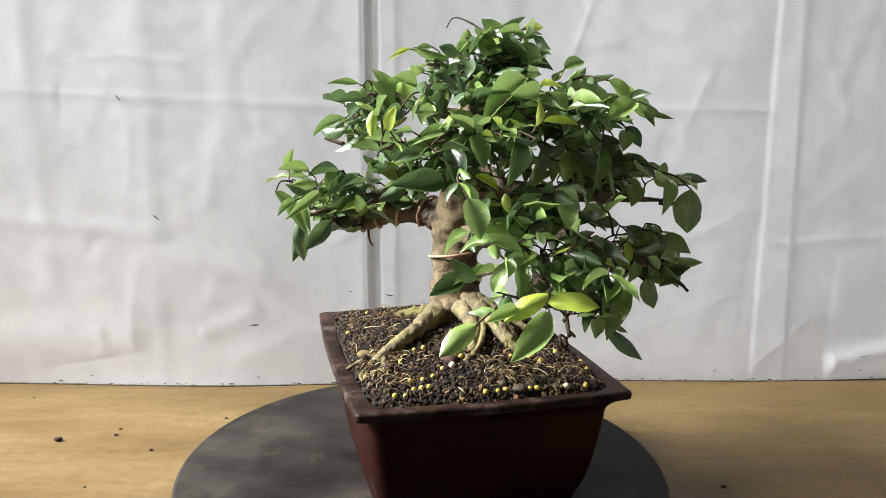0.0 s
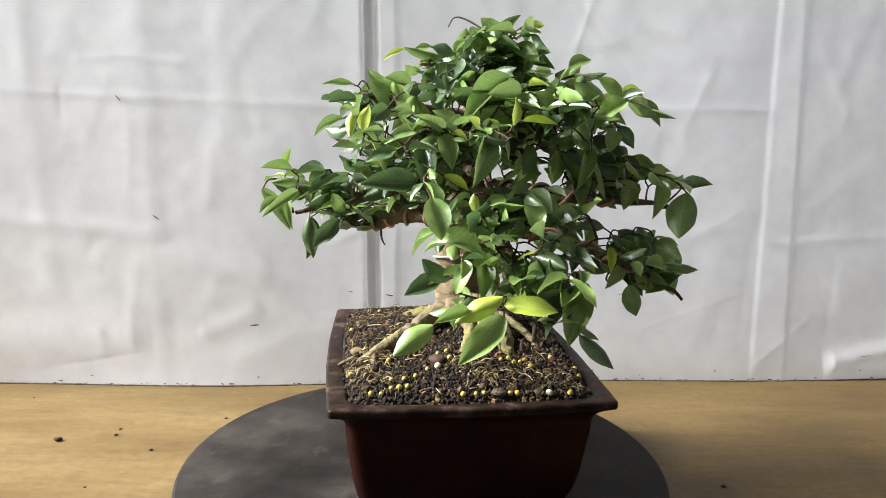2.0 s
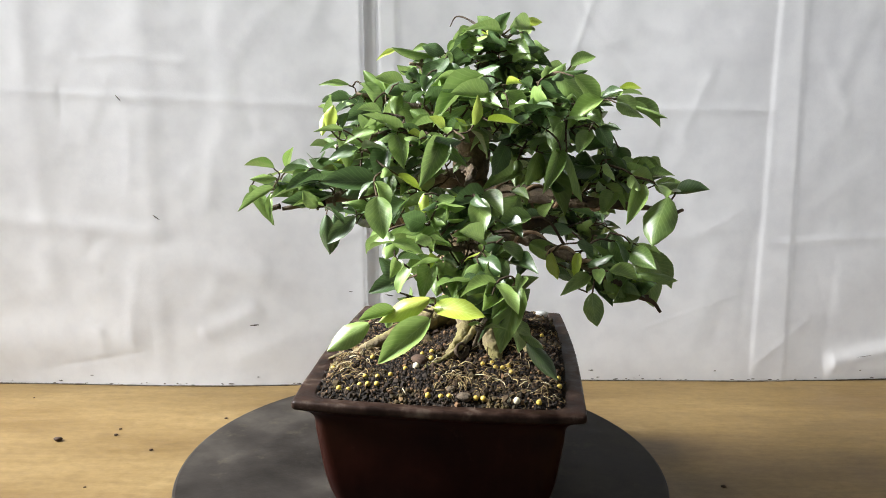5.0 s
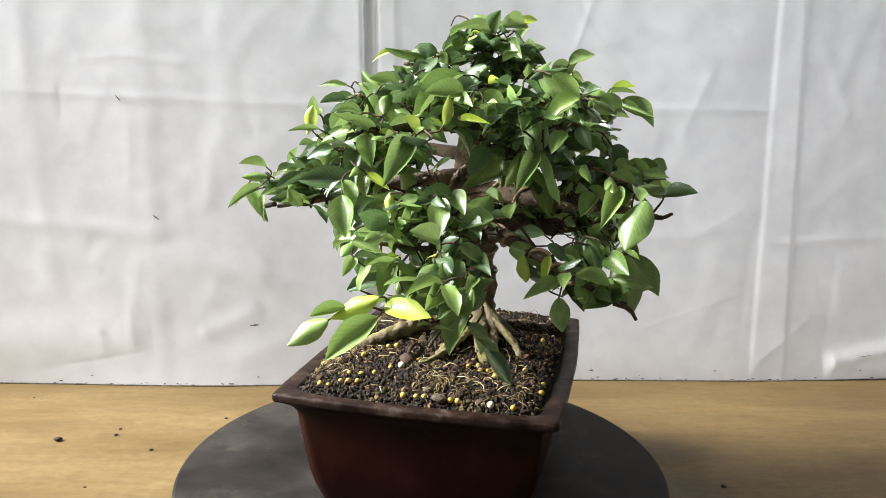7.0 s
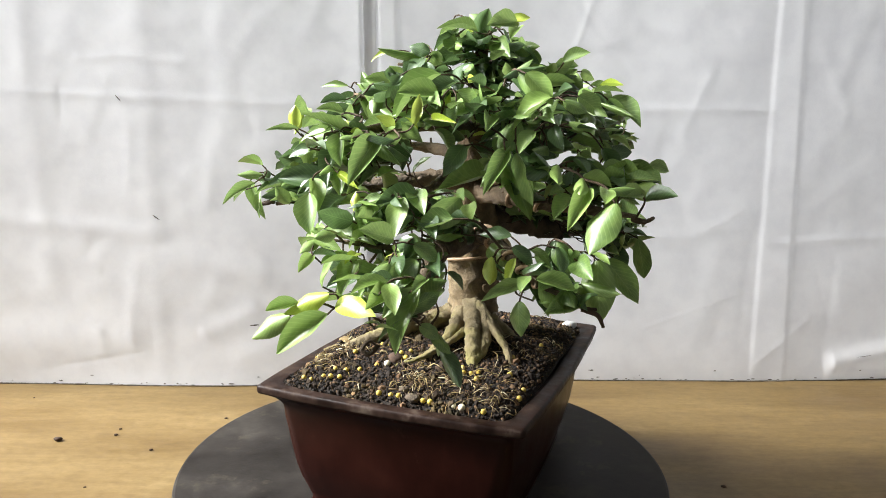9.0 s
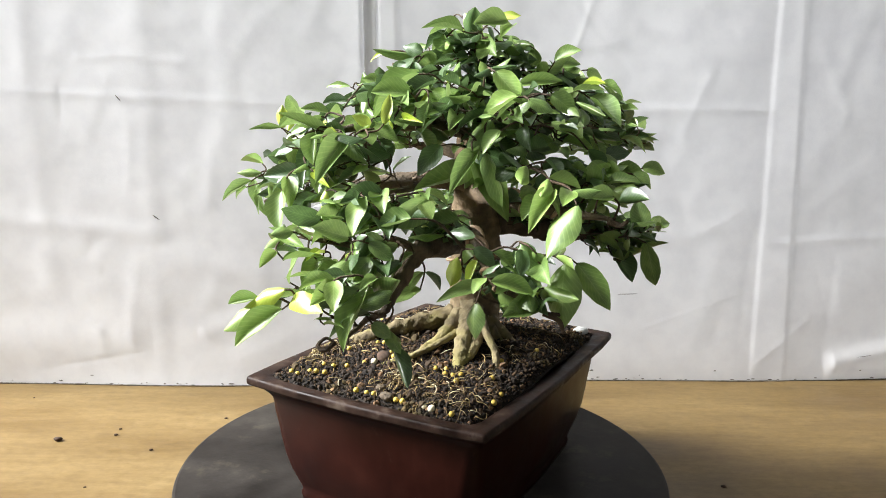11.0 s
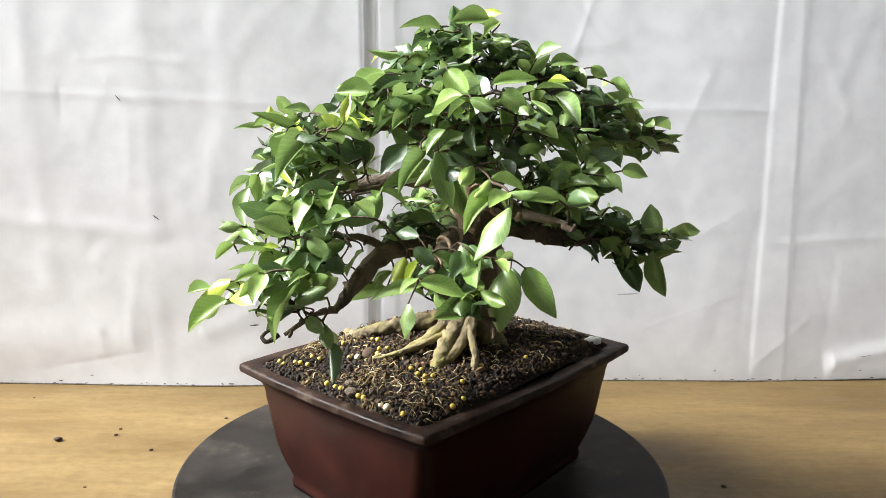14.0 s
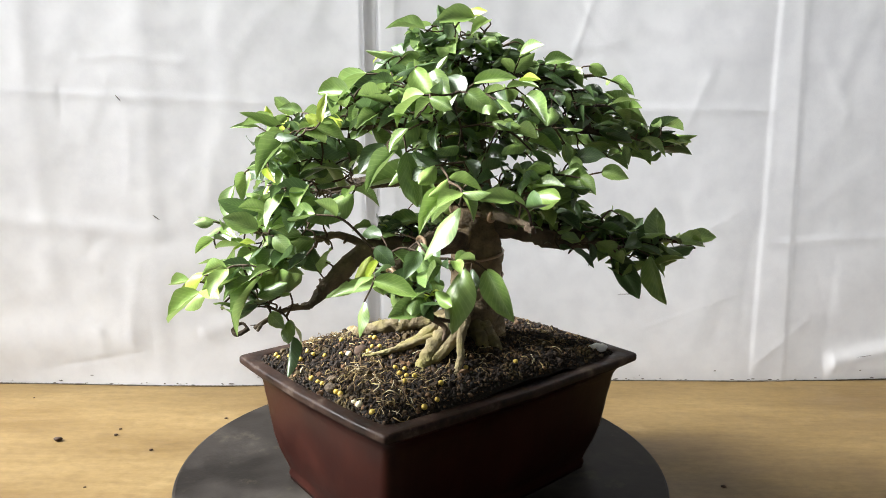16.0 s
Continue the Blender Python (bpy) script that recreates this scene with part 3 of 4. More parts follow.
PELLETS = [(-61, 87), (-75, 13), (-1, -50), (-20, -75), (-53, -95), (7, -100), (-22, -135), (-14, -135), (-8, -127), (-2, -125), (41, -64), (94, -55), (99, -66), (116, -43), (76, -126), (51, -138), (15, -88), (31, -69), (20, -61), (74, -63), (85, -64), (90, -60), (66, -131), (90, -119), (102, -13), (140, -68), (142, -55), (105, 33), (-11, -110), (-1, -108), (61, -137), (85, -123), (4, -121), (-9, -51), (27, -57), (80, -57), (132, -114)]


def build_pellets():
    rnd = random.Random(8)
    bm = bmesh.new()
    bmesh.ops.create_uvsphere(bm, u_segments=12, v_segments=8, radius=1)
    for v in bm.verts:
        v.co *= 1 + 0.06 * noise.noise(v.co * 2)
    me = mesh_of("fertilizer_pellet", bm, PELLET)
    pale = me.copy()
    pale.materials.clear()
    pale.materials.append(WHITE_PELLET)
    spots = [(x, y, False) for x, y in PELLETS] + [(110, -123, True), (23, -84, True), (116, -120, True)]
    for x, y, white in spots:
        loc = POT_AT.inverted() @ Vector((x / 1000, y / 1000, 0))
        loc.x = min(max(loc.x, 0.0175 - HALF_X), HALF_X - 0.0175)
        loc.y = min(max(loc.y, 0.0145 - HALF_Y), HALF_Y - 0.0145)
        x, y, _ = POT_AT @ loc
        r = rnd.uniform(0.0019, 0.0024) * (1.2 if white else 1)
        ob = new("fertilizer_pellet", pale if white else me)
        ob.scale = (r, r, r * 0.94)
        tagged(ob, "pale round fertilizer pellet lying on the soil" if white else "small round yellow fertilizer pellet lying on the soil", "fertilizer", "pellets on the soil")
        turning(ob, pose(x, y, soil_z(x, y) + r * 0.75, rnd.uniform(0, 90), rnd.uniform(0, 90), 0))
    # pale and reddish pebbles
    for x, y, r, mat, lab in ((84, 137, 0.0075, CHIP, "white stone chip at the pot's edge"), (80, 146, 0.005, CHIP, "white stone chip at the pot's edge"), (75, -118, 0.006, BRANCH_BARK, "reddish bark chip lying on the soil"), (62, -112, 0.004, BRANCH_BARK, "reddish bark chip lying on the soil"),
                              (22, -72, 0.008, CRUMB, "dark grey stone lying on the soil"), (-52, -52, 0.007, LUMP, "tan lump of dry moss lying on the soil"), (-62, -84, 0.004, LUMP, "tan lump of dry moss lying on the soil")):
        bm = bmesh.new()
        bmesh.ops.create_icosphere(bm, subdivisions=2, radius=r)
        for v in bm.verts:
            v.co = Vector((v.co.x * 1.1, v.co.y * 0.8, v.co.z * 0.55)) * (1 + 0.35 * noise.noise(v.co * 260 + Vector((x, y, 0))))
        ob = tagged(new("pebble", mesh_of("pebble", bm, mat)), lab, "stone")
        turning(ob, pose(x / 1000, y / 1000, soil_z(x / 1000, y / 1000) + r * 0.25, 0, 0, x * 7))


# ---- the bonsai ----
TREE = turning(thing("bonsai_tree", "small glossy-leaved bonsai tree with wired branches and spreading roots", "bonsai"), Matrix.Translation((0, 0, RIM)))
NODES = []           # skeleton points: place, branch index
BRANCHES = [
    [(28, 32, 112, 17), (0, 56, 122, 14), (-36, 72, 118, 11), (-68, 92, 105, 8), (-98, 114, 95, 5)],
    [(36, 22, 158, 10), (8, -28, 158, 7), (-40, -70, 149, 5), (-92, -99, 139, 3)],
    [(38, 15, 106, 11), (62, -45, 113, 8.5), (76, -88, 109, 7.5), (85, -119, 91, 6.5), (94, -140, 80, 2.6), (100, -158, 76, 1.8), (96, -184, 66, 1.4)],
    [(74, -80, 110, 3.6), (70, -108, 124, 2.8), (74, -136, 124, 2.2), (62, -178, 131, 1.5)],
    [(36, 24, 148, 11), (82, 5, 150, 8), (144, -20, 148, 5.5), (204, -28, 143, 3)],
    [(38, 15, 106, 9), (85, -35, 117, 6.5), (135, -85, 112, 4), (173, -108, 103, 2.8), (196, -92, 90, 1.8)],
    [(34, 38, 122, 14), (60, 70, 118, 12), (92, 92, 111, 10), (101, 140, 109, 5.5), (112, 188, 108, 2.5)],
    [(40, 24, 202, 8), (70, 68, 210, 6), (95, 120, 205, 4.5), (103, 172, 199, 2.5)],
    [(42, 15, 214, 6), (92, -20, 222, 4.5), (144, -52, 226, 2.5)],
    [(40, 15, 214, 6), (0, -10, 222, 4.5), (-52, -38, 232, 2.5)],
    [(40, 12, 203, 8), (46, -50, 207, 6), (36, -102, 204, 4.5), (8, -138, 199, 2.5)],
    [(36, 22, 180, 7), (-20, 35, 182, 5), (-79, 44, 187, 3)],
    [(36, 15, 165, 6), (54, -40, 168, 4), (64, -74, 161, 3), (76, -122, 157, 2)],
    [(50, 10, 246, 2.6), (66, 34, 253, 1.7), (85, 52, 247, 1.4), (103, 107, 248, 1.0)],
    [(48, 10, 240, 3.5), (30, -20, 252, 2.4), (-4, -40, 258, 1.0)],
]


def build_trunk():
    trunk = [(24, 43, -12, 30), (26, 41, 10, 27), (28, 38, 32, 23.5), (30, 36, 62, 22.5), (29, 35, 95, 22), (30, 33, 120, 23), (33, 28, 148, 18), (36, 22, 180, 15.5), (39, 18, 212, 12), (45, 13, 240, 9), (58, -4, 265, 5), (66, -12, 284, 2.5)]
    bm = bmesh.new()
    line = smooth_line(mm(trunk), 7)
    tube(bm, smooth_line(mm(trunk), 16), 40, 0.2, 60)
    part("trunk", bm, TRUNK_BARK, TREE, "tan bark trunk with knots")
    for q in line[30:]:
        NODES.append((Vector(q[:3]), -1))
    # healed cut and knots on the trunk
    for x, y, z, r in ((20, 16, 108, 9), (44, 14, 112, 9), (50, 18, 96, 6), (14, 22, 60, 5), (52, 25, 60, 5)):
        bm = bmesh.new()
        c = Vector((x, y, z)) / 1000
        out = Vector((x - 29, y - 34, 0)).normalized()
        ring = [(0.0, 1.0), (0.35, 0.95), (0.6, 0.75), (0.62, 0.5), (0.45, 0.28), (0.40, 0.05)]
        s = out.cross(Vector((0, 0, 1)))
        loft(bm, [[c + out * (h * r * 0.5 - r * 0.2) / 1000 + (s * math.cos(k * 0.5236) + Vector((0, 0, 1)) * math.sin(k * 0.5236)) * q * r / 1000 * (1 + 0.2 * math.sin(k * 1.7)) for k in range(12)] for h, q in ring])
        part("knot", bm, TRUNK_BARK, TREE)
    roots = [
        [(12, 24, 27, 11), (-3, -12, 24, 7.5), (-20, -38, 18, 6.5), (-36, -57, 10, 5), (-54, -76, -2, 2.6)],
        [(-34, -52, 11, 3), (-34, -72, 7, 2.2), (-30, -86, 2, 1.3)],
        [(-36, -54, 10, 3), (-54, -60, 6, 2), (-66, -66, 1, 1.2)],
        [(-44, -66, 5, 2.2), (-52, -84, 3, 1.6), (-50, -96, 1, 0.9)],
        [(40, 18, 42, 10), (60, -10, 31, 7.5), (72, -30, 21, 6.5), (84, -47, 6, 5.5)],
        [(48, 16, 46, 6), (66, 0, 34, 5), (79, -24, 20, 4.2), (78, -42, 10, 3.2)],
        [(46, 18, 44, 6), (80, -6, 31, 3.4), (98, -16, 19, 3), (108, -28, 6, 2.2)],
        [(46, 30, 28, 9), (66, 24, 18, 5), (84, 18, 9, 3.2), (100, 6, 2, 2.2)],
        [(50, 34, 30, 7), (72, 36, 16, 4), (92, 34, 6, 2.5)],
        [(34, 14, 36, 9), (44, -22, 26, 5.5), (42, -46, 16, 4), (36, -62, 8, 3)],
        [(14, 50, 22, 10), (-22, 58, 14, 6), (-48, 58, 3, 4)],
        [(52, 0, 30, 4), (52, -34, 24, 2.6), (44, -60, 16, 2.2), (28, -80, 9, 1.6)]]
    for r in roots:
        bm = bmesh.new()
        tube(bm, smooth_line(mm(r), 14), 20, 0.34, 190)
        part("root", bm, ROOT_BARK, TREE)


def build_branches():
    for i, b in enumerate(BRANCHES):
        bm = bmesh.new()
        rnd = random.Random(i)
        pts = mm(b)
        pts[-1] = (*pts[-1][:3], 0.0013)
        wob = [pts[0]] + [(x + rnd.uniform(-3, 3) / 1000, y + rnd.uniform(-3, 3) / 1000, z + rnd.uniform(-3, 3) / 1000, r) for x, y, z, r in pts[1:]]
        line = smooth_line(wob, 8)
        tube(bm, line, 14, 0.32, 150)
        for k in range(4, len(line) - 1, 2):
            q = Vector(line[k][:3])
            o = Vector((rnd.gauss(0, 1), rnd.gauss(0, 1), rnd.gauss(0.2, 1))).normalized()
            r = line[k][3]
            tip = q + o * (r + rnd.uniform(0.002, 0.006))
            tube(bm, [np.array((*q, min(r * 0.7, 0.003))), np.array((*q.lerp(tip, 0.6), 0.0014)), np.array((*tip, 0.0009))], 6, 0.3, 400)
        part("branch", bm, BRANCH_BARK, TREE)
        for q in line[3:]:
            NODES.append((Vector(q[:3]), i))
        # shaping wire wound round the wired branches
        if i in (0, 4, 5):
            turns, steps = len(line) * 0.12, 18
            up, coil = Vector((0.3, 0.2, 0.93)), []
            n = int(turns * steps)
            for k in range(n + 1):
                u = k / n * (len(line) - 8) * 0.75 + 6
                j, f = int(u), u - int(u)
                q = line[j] * (1 - f) + line[j + 1] * f
                d = Vector(line[j + 1][:3] - line[j][:3]).normalized()
                s = d.cross(up).normalized()
                w = s.cross(d)
                a = 2 * math.pi * k / steps
                o = (s * math.cos(a) + w * math.sin(a)) * (q[3] * 1.06 + 0.0008)
                coil.append(np.array((*(Vector(q[:3]) + o), 0.0016)))
            bm = bmesh.new()
            tube(bm, coil, 6)
            part("wire", bm, WIRE, TREE, "wound copper shaping wire")
    # wire round the trunk where the front branch leaves it
    coil = [np.array((0.029 + 0.0255 * math.cos(a * 0.35), 0.0355 + 0.0255 * math.sin(a * 0.35), 0.070 + 0.0012 * a, 0.0014)) for a in range(26)]
    bm = bmesh.new()
    tube(bm, coil, 6)
    part("wire", bm, WIRE, TREE, "wound copper shaping wire")


def leaf_mesh(name, fold, droop, wave, mat, widest, bend):
    """One leaf along +x from 0 to 1, width 1 across y: rounded base, drawn-out tip."""
    nu, nv = 13, 4
    bm = bmesh.new()
    uv = bm.loops.layers.uv.new("leaf")
    rows = []
    for i in range(nu + 1):
        u = i / nu
        half = 0.5 * math.sin(math.pi * u ** widest) ** 0.74 if 0 < u < 1 else 0.006
        if u > 0.8:
            half *= 1 - 0.16 * math.sin((u - 0.8) / 0.2 * math.pi)
        row = []
        for j in range(-nv, nv + 1):
            s = j / nv
            edge = half * (1 + 0.025 * math.sin(u * 21 + (1.3 if j > 0 else 4.1)) * abs(s))
            z = fold * s * s * half * 2 - droop * u * u + 0.12 * u + wave * math.sin(u * 9 + s * 1.7 + bend * 20) * abs(s) * half
            row.append(bm.verts.new((u, s * edge + bend * math.sin(math.pi * u), z)))
        rows.append(row)
    for a, b in zip(rows, rows[1:]):
        for j in range(2 * nv):
            f = bm.faces.new((a[j], b[j], b[j + 1], a[j + 1]))
            for lp, (col, row) in zip(f.loops, ((j, a), (j, b), (j + 1, b), (j + 1, a))):
                lp[uv].uv = (lp.vert.co.x, (col - nv) / nv * 0.4)
    me = bpy.data.meshes.new(name)
    bm.to_mesh(me)
    bm.free()
    me.materials.append(mat)
    me.polygons.foreach_set("use_smooth", [True] * len(me.polygons))
    return me


SHAPES = ((0.22, 0.20, 0.05, 0.84, 0.02), (0.10, 0.36, 0.08, 0.92, -0.03), (0.34, 0.12, 0.05, 0.80, 0.04), (-0.14, 0.28, 0.08, 0.88, -0.05), (0.26, 0.48, 0.07, 0.86, 0.02), (-0.22, 0.18, 0.06, 0.82, 0.05))
LEAVES = [[leaf_mesh("leaf", f, d, w, mat, tp, bd) for f, d, w, tp, bd in SHAPES] for mat in LEAF]
WAITING = []         # leaves to be put on twigs: base, tip, width, roll, colour


def spray(rows):
    for bx, by, bz, tx, ty, tz, w, roll, colour in rows:
        WAITING.append((Vector((bx, by, bz)) / 1000, Vector((tx, ty, tz)) / 1000, w / 1000, roll, colour))


spray([
    (130, -163, 67, 152, -174, 49, 11, 50, 0),
    (34, -201, 80, 12, -217, 65, 15, -54, 2),
    (29, -121, 94, 5, -135, 84, 15, -55, 0),
    (46, -183, 97, 54, -186, 119, 13, 72, 1),
    (58, -216, 95, 39, -226, 89, 9, -53, 2),
    (39, -143, 98, 20, -150, 113, 15, -57, 0),
    (80, -213, 91, 55, -233, 67, 17, -52, 2),
    (79, -210, 103, 52, -225, 91, 13, -53, 3),
    (79, -205, 96, 110, -211, 98, 15, 47, 3),
    (68, -164, 113, 70, -173, 96, 12, -1, 1)])
spray([
    (82, -153, 110, 98, -157, 105, 12, 53, 0),
    (92, -156, 117, 97, -192, 98, 20, -48, 1),
    (123, -176, 83, 135, -171, 76, 13, 52, 1),
    (128, -182, 109, 122, -206, 78, 20, -15, 1),
    (84, -91, 85, 74, -129, 80, 16, -35, 1),
    (135, -108, 119, 143, -123, 104, 11, -22, 3),
    (167, -126, 96, 172, -134, 76, 14, 29, 1),
    (133, -96, 105, 155, -101, 101, 11, 55, 0),
    (177, -124, 111, 196, -104, 104, 13, 50, 2),
    (163, -111, 105, 153, -143, 101, 10, -43, 1)])
spray([
    (111, -73, 118, 140, -82, 107, 14, 63, 1),
    (193, -89, 104, 220, -95, 104, 9, 58, 1),
    (197, -70, 119, 208, -87, 84, 24, 11, 2),
    (190, -61, 116, 203, -69, 100, 12, 54, 0),
    (194, -52, 116, 218, -47, 88, 17, 60, 1),
    (153, 129, 105, 161, 135, 64, 17, 102, 1),
    (124, 114, 100, 139, 131, 67, 18, 79, 0),
    (138, 154, 111, 128, 154, 139, 19, -65, 1),
    (128, 157, 117, 115, 143, 114, 9, -59, 0),
    (124, 187, 107, 128, 222, 108, 17, 54, 1)])
spray([
    (111, 213, 105, 123, 235, 110, 20, 45, 1),
    (72, 180, 105, 73, 190, 124, 15, 31, 0),
    (-130, 72, 111, -136, 69, 69, 17, -38, 0),
    (-92, 45, 113, -110, 22, 91, 17, -60, 0),
    (-121, 37, 115, -117, 35, 76, 16, 46, 0),
    (-79, -53, 147, -56, -60, 136, 15, 50, 0),
    (-115, -106, 156, -92, -111, 127, 11, 47, 1),
    (-92, -112, 152, -87, -124, 130, 6, 24, 1),
    (-96, -125, 151, -108, -132, 143, 7, -45, 1),
    (-77, -132, 158, -94, -153, 145, 8, -57, 1)])
spray([
    (-51, -102, 145, -62, -132, 150, 16, -69, 0),
    (-43, -126, 143, -50, -134, 156, 14, -90, 1),
    (29, -166, 129, 75, -165, 130, 15, 22, 2),
    (44, -188, 132, 64, -185, 126, 9, 57, 1),
    (53, -150, 137, 71, -151, 121, 19, 45, 0),
    (76, -201, 139, 72, -214, 139, 12, -52, 1),
    (103, -177, 136, 95, -198, 144, 15, -62, 1),
    (113, -170, 133, 128, -162, 124, 11, 56, 1),
    (114, -167, 123, 111, -191, 107, 16, -34, 1),
    (82, -118, 156, 105, -128, 139, 18, 54, 0)])
spray([
    (127, -145, 148, 107, -156, 140, 15, -36, 1),
    (111, -112, 159, 104, -144, 143, 22, -39, 1),
    (153, -113, 128, 166, -106, 119, 13, 49, 0),
    (149, -106, 134, 129, -114, 136, 10, -53, 0),
    (154, -109, 120, 154, -120, 104, 7, -3, 3),
    (176, -91, 133, 187, -94, 113, 15, 42, 1),
    (163, -75, 128, 179, -80, 108, 17, 46, 0),
    (153, 7, 153, 190, 21, 161, 21, 65, 1),
    (-115, -44, 165, -112, -41, 184, 8, 25, 2),
    (-87, -114, 171, -108, -122, 173, 7, -25, 2)])
spray([
    (-81, -120, 164, -94, -135, 165, 8, -56, 1),
    (-1, -139, 189, -21, -149, 184, 10, -55, 0),
    (13, -138, 166, -22, -156, 167, 18, -64, 0),
    (17, -132, 190, 23, -160, 170, 16, 12, 0),
    (28, -176, 160, 36, -185, 135, 21, 26, 1),
    (33, -152, 173, 50, -151, 163, 6, 61, 3),
    (55, -158, 162, 57, -164, 150, 7, 7, 3),
    (62, -143, 199, 61, -171, 175, 17, -35, 1),
    (69, -133, 165, 80, -141, 141, 20, 24, 0),
    (92, -80, 193, 91, -101, 175, 15, -44, 0)])
spray([
    (134, -88, 191, 132, -114, 169, 12, -30, 1),
    (138, -84, 190, 155, -82, 157, 17, 13, 1),
    (106, -64, 191, 133, -59, 201, 15, 81, 1),
    (113, -65, 188, 141, -65, 146, 21, 52, 1),
    (115, -66, 190, 110, -85, 166, 13, -15, 2),
    (91, -47, 170, 78, -91, 160, 16, -46, 1),
    (191, -77, 168, 189, -101, 148, 13, -26, 2),
    (212, -82, 160, 204, -105, 132, 23, -12, 1),
    (172, -63, 160, 166, -77, 145, 17, -19, 1),
    (128, -28, 186, 125, -40, 163, 10, 12, 1)])
spray([
    (216, -45, 163, 207, -68, 164, 12, -53, 1),
    (199, -23, 163, 222, -18, 164, 16, 62, 2),
    (118, -8, 188, 111, -18, 161, 12, -19, 1),
    (176, 10, 176, 201, -9, 171, 16, 57, 1),
    (177, 24, 177, 201, 28, 167, 18, 75, 1),
    (188, 44, 177, 203, 53, 175, 12, 66, 1),
    (149, 49, 184, 167, 61, 189, 14, 61, 0),
    (96, 179, 197, 114, 210, 202, 8, 53, 1),
    (94, 178, 192, 109, 201, 188, 12, 62, 0),
    (-71, -18, 211, -100, -20, 200, 9, -59, 1)])
spray([
    (-56, -41, 239, -79, -52, 241, 6, -62, 1),
    (-53, -48, 227, -73, -58, 224, 9, -60, 0),
    (-27, -35, 233, -43, -42, 250, 11, -98, 1),
    (-20, -48, 225, 5, -56, 214, 11, 57, 0),
    (-40, -114, 217, -40, -124, 200, 8, -12, 3),
    (-31, -107, 204, -24, -109, 215, 12, 90, 0),
    (-20, -78, 220, -34, -95, 210, 13, -66, 0),
    (-27, -136, 202, -22, -139, 219, 10, 157, 3),
    (-10, -147, 203, -18, -169, 204, 5, -59, 1),
    (-2, -67, 225, 11, -64, 209, 17, 58, 1)])
spray([
    (17, -135, 206, -8, -149, 198, 10, -47, 1),
    (20, -116, 207, -13, -135, 197, 16, -33, 1),
    (31, -148, 201, 39, -156, 179, 14, 31, 1),
    (30, -135, 200, 17, -167, 214, 8, -71, 1),
    (51, -139, 201, 77, -149, 184, 11, 67, 1),
    (55, -115, 205, 50, -127, 213, 9, -82, 3),
    (79, -125, 207, 83, -124, 227, 8, 116, 3),
    (86, -113, 211, 110, -119, 209, 5, 66, 3),
    (89, -103, 213, 106, -90, 223, 13, 64, 1),
    (85, -88, 222, 46, -107, 217, 12, -53, 1)])
spray([
    (84, -84, 212, 84, -87, 230, 5, 167, 3),
    (93, -93, 231, 107, -88, 218, 13, 64, 1),
    (85, -55, 233, 112, -59, 222, 15, 64, 1),
    (155, -90, 205, 150, -102, 191, 16, -19, 1),
    (134, -74, 212, 132, -96, 192, 18, -29, 1),
    (163, -83, 227, 140, -97, 213, 16, -34, 2),
    (172, -84, 225, 186, -76, 218, 9, 69, 1),
    (159, -71, 208, 170, -78, 193, 11, 56, 0),
    (169, -55, 229, 185, -48, 218, 16, 71, 1),
    (178, -38, 225, 205, -46, 216, 5, 71, 1)])
spray([
    (114, -19, 238, 140, 0, 242, 11, 66, 1),
    (174, -13, 228, 199, -13, 209, 13, 29, 1),
    (166, -12, 235, 183, -8, 238, 6, 32, 3),
    (120, 31, 200, 143, 43, 190, 16, 61, 0),
    (105, 107, 220, 132, 133, 210, 13, 18, 1),
    (-14, -33, 269, -31, -42, 262, 5, -50, 3),
    (-9, -34, 240, -26, -52, 245, 14, -68, 1),
    (18, -26, 263, -9, -54, 269, 8, -69, 1),
    (11, -15, 241, 13, -26, 220, 20, 8, 0),
    (27, -34, 265, 11, -41, 271, 13, -72, 0)])
spray([
    (76, -88, 244, 42, -111, 218, 19, -35, 1),
    (49, -51, 247, 27, -86, 222, 12, -39, 2),
    (51, -39, 247, 45, -64, 238, 14, -56, 0),
    (4, -3, 274, -11, -11, 271, 7, -53, 1),
    (141, -80, 244, 159, -75, 224, 15, 66, 2),
    (76, -40, 278, 61, -64, 286, 10, -40, 1),
    (55, -28, 266, 43, -33, 284, 17, -117, 1),
    (124, -62, 247, 151, -62, 227, 15, 72, 1),
    (75, 9, 274, 104, 2, 272, 10, 70, 1),
    (123, 15, 258, 142, 21, 266, 14, 51, 1)])
spray([
    (72, 14, 274, 88, 22, 262, 13, 61, 0),
    (94, 58, 257, 111, 69, 262, 12, 66, 1),
    (102, 97, 257, 110, 109, 250, 15, 82, 2),
    (100, 130, 244, 108, 141, 235, 5, 90, 2),
    (83, -7, 291, 100, -4, 293, 8, 75, 3),
    (92, -6, 289, 83, -34, 285, 17, -57, 1),
    (65, -3, 280, 48, -10, 296, 15, -103, 1)])
OUTER = len(WAITING)

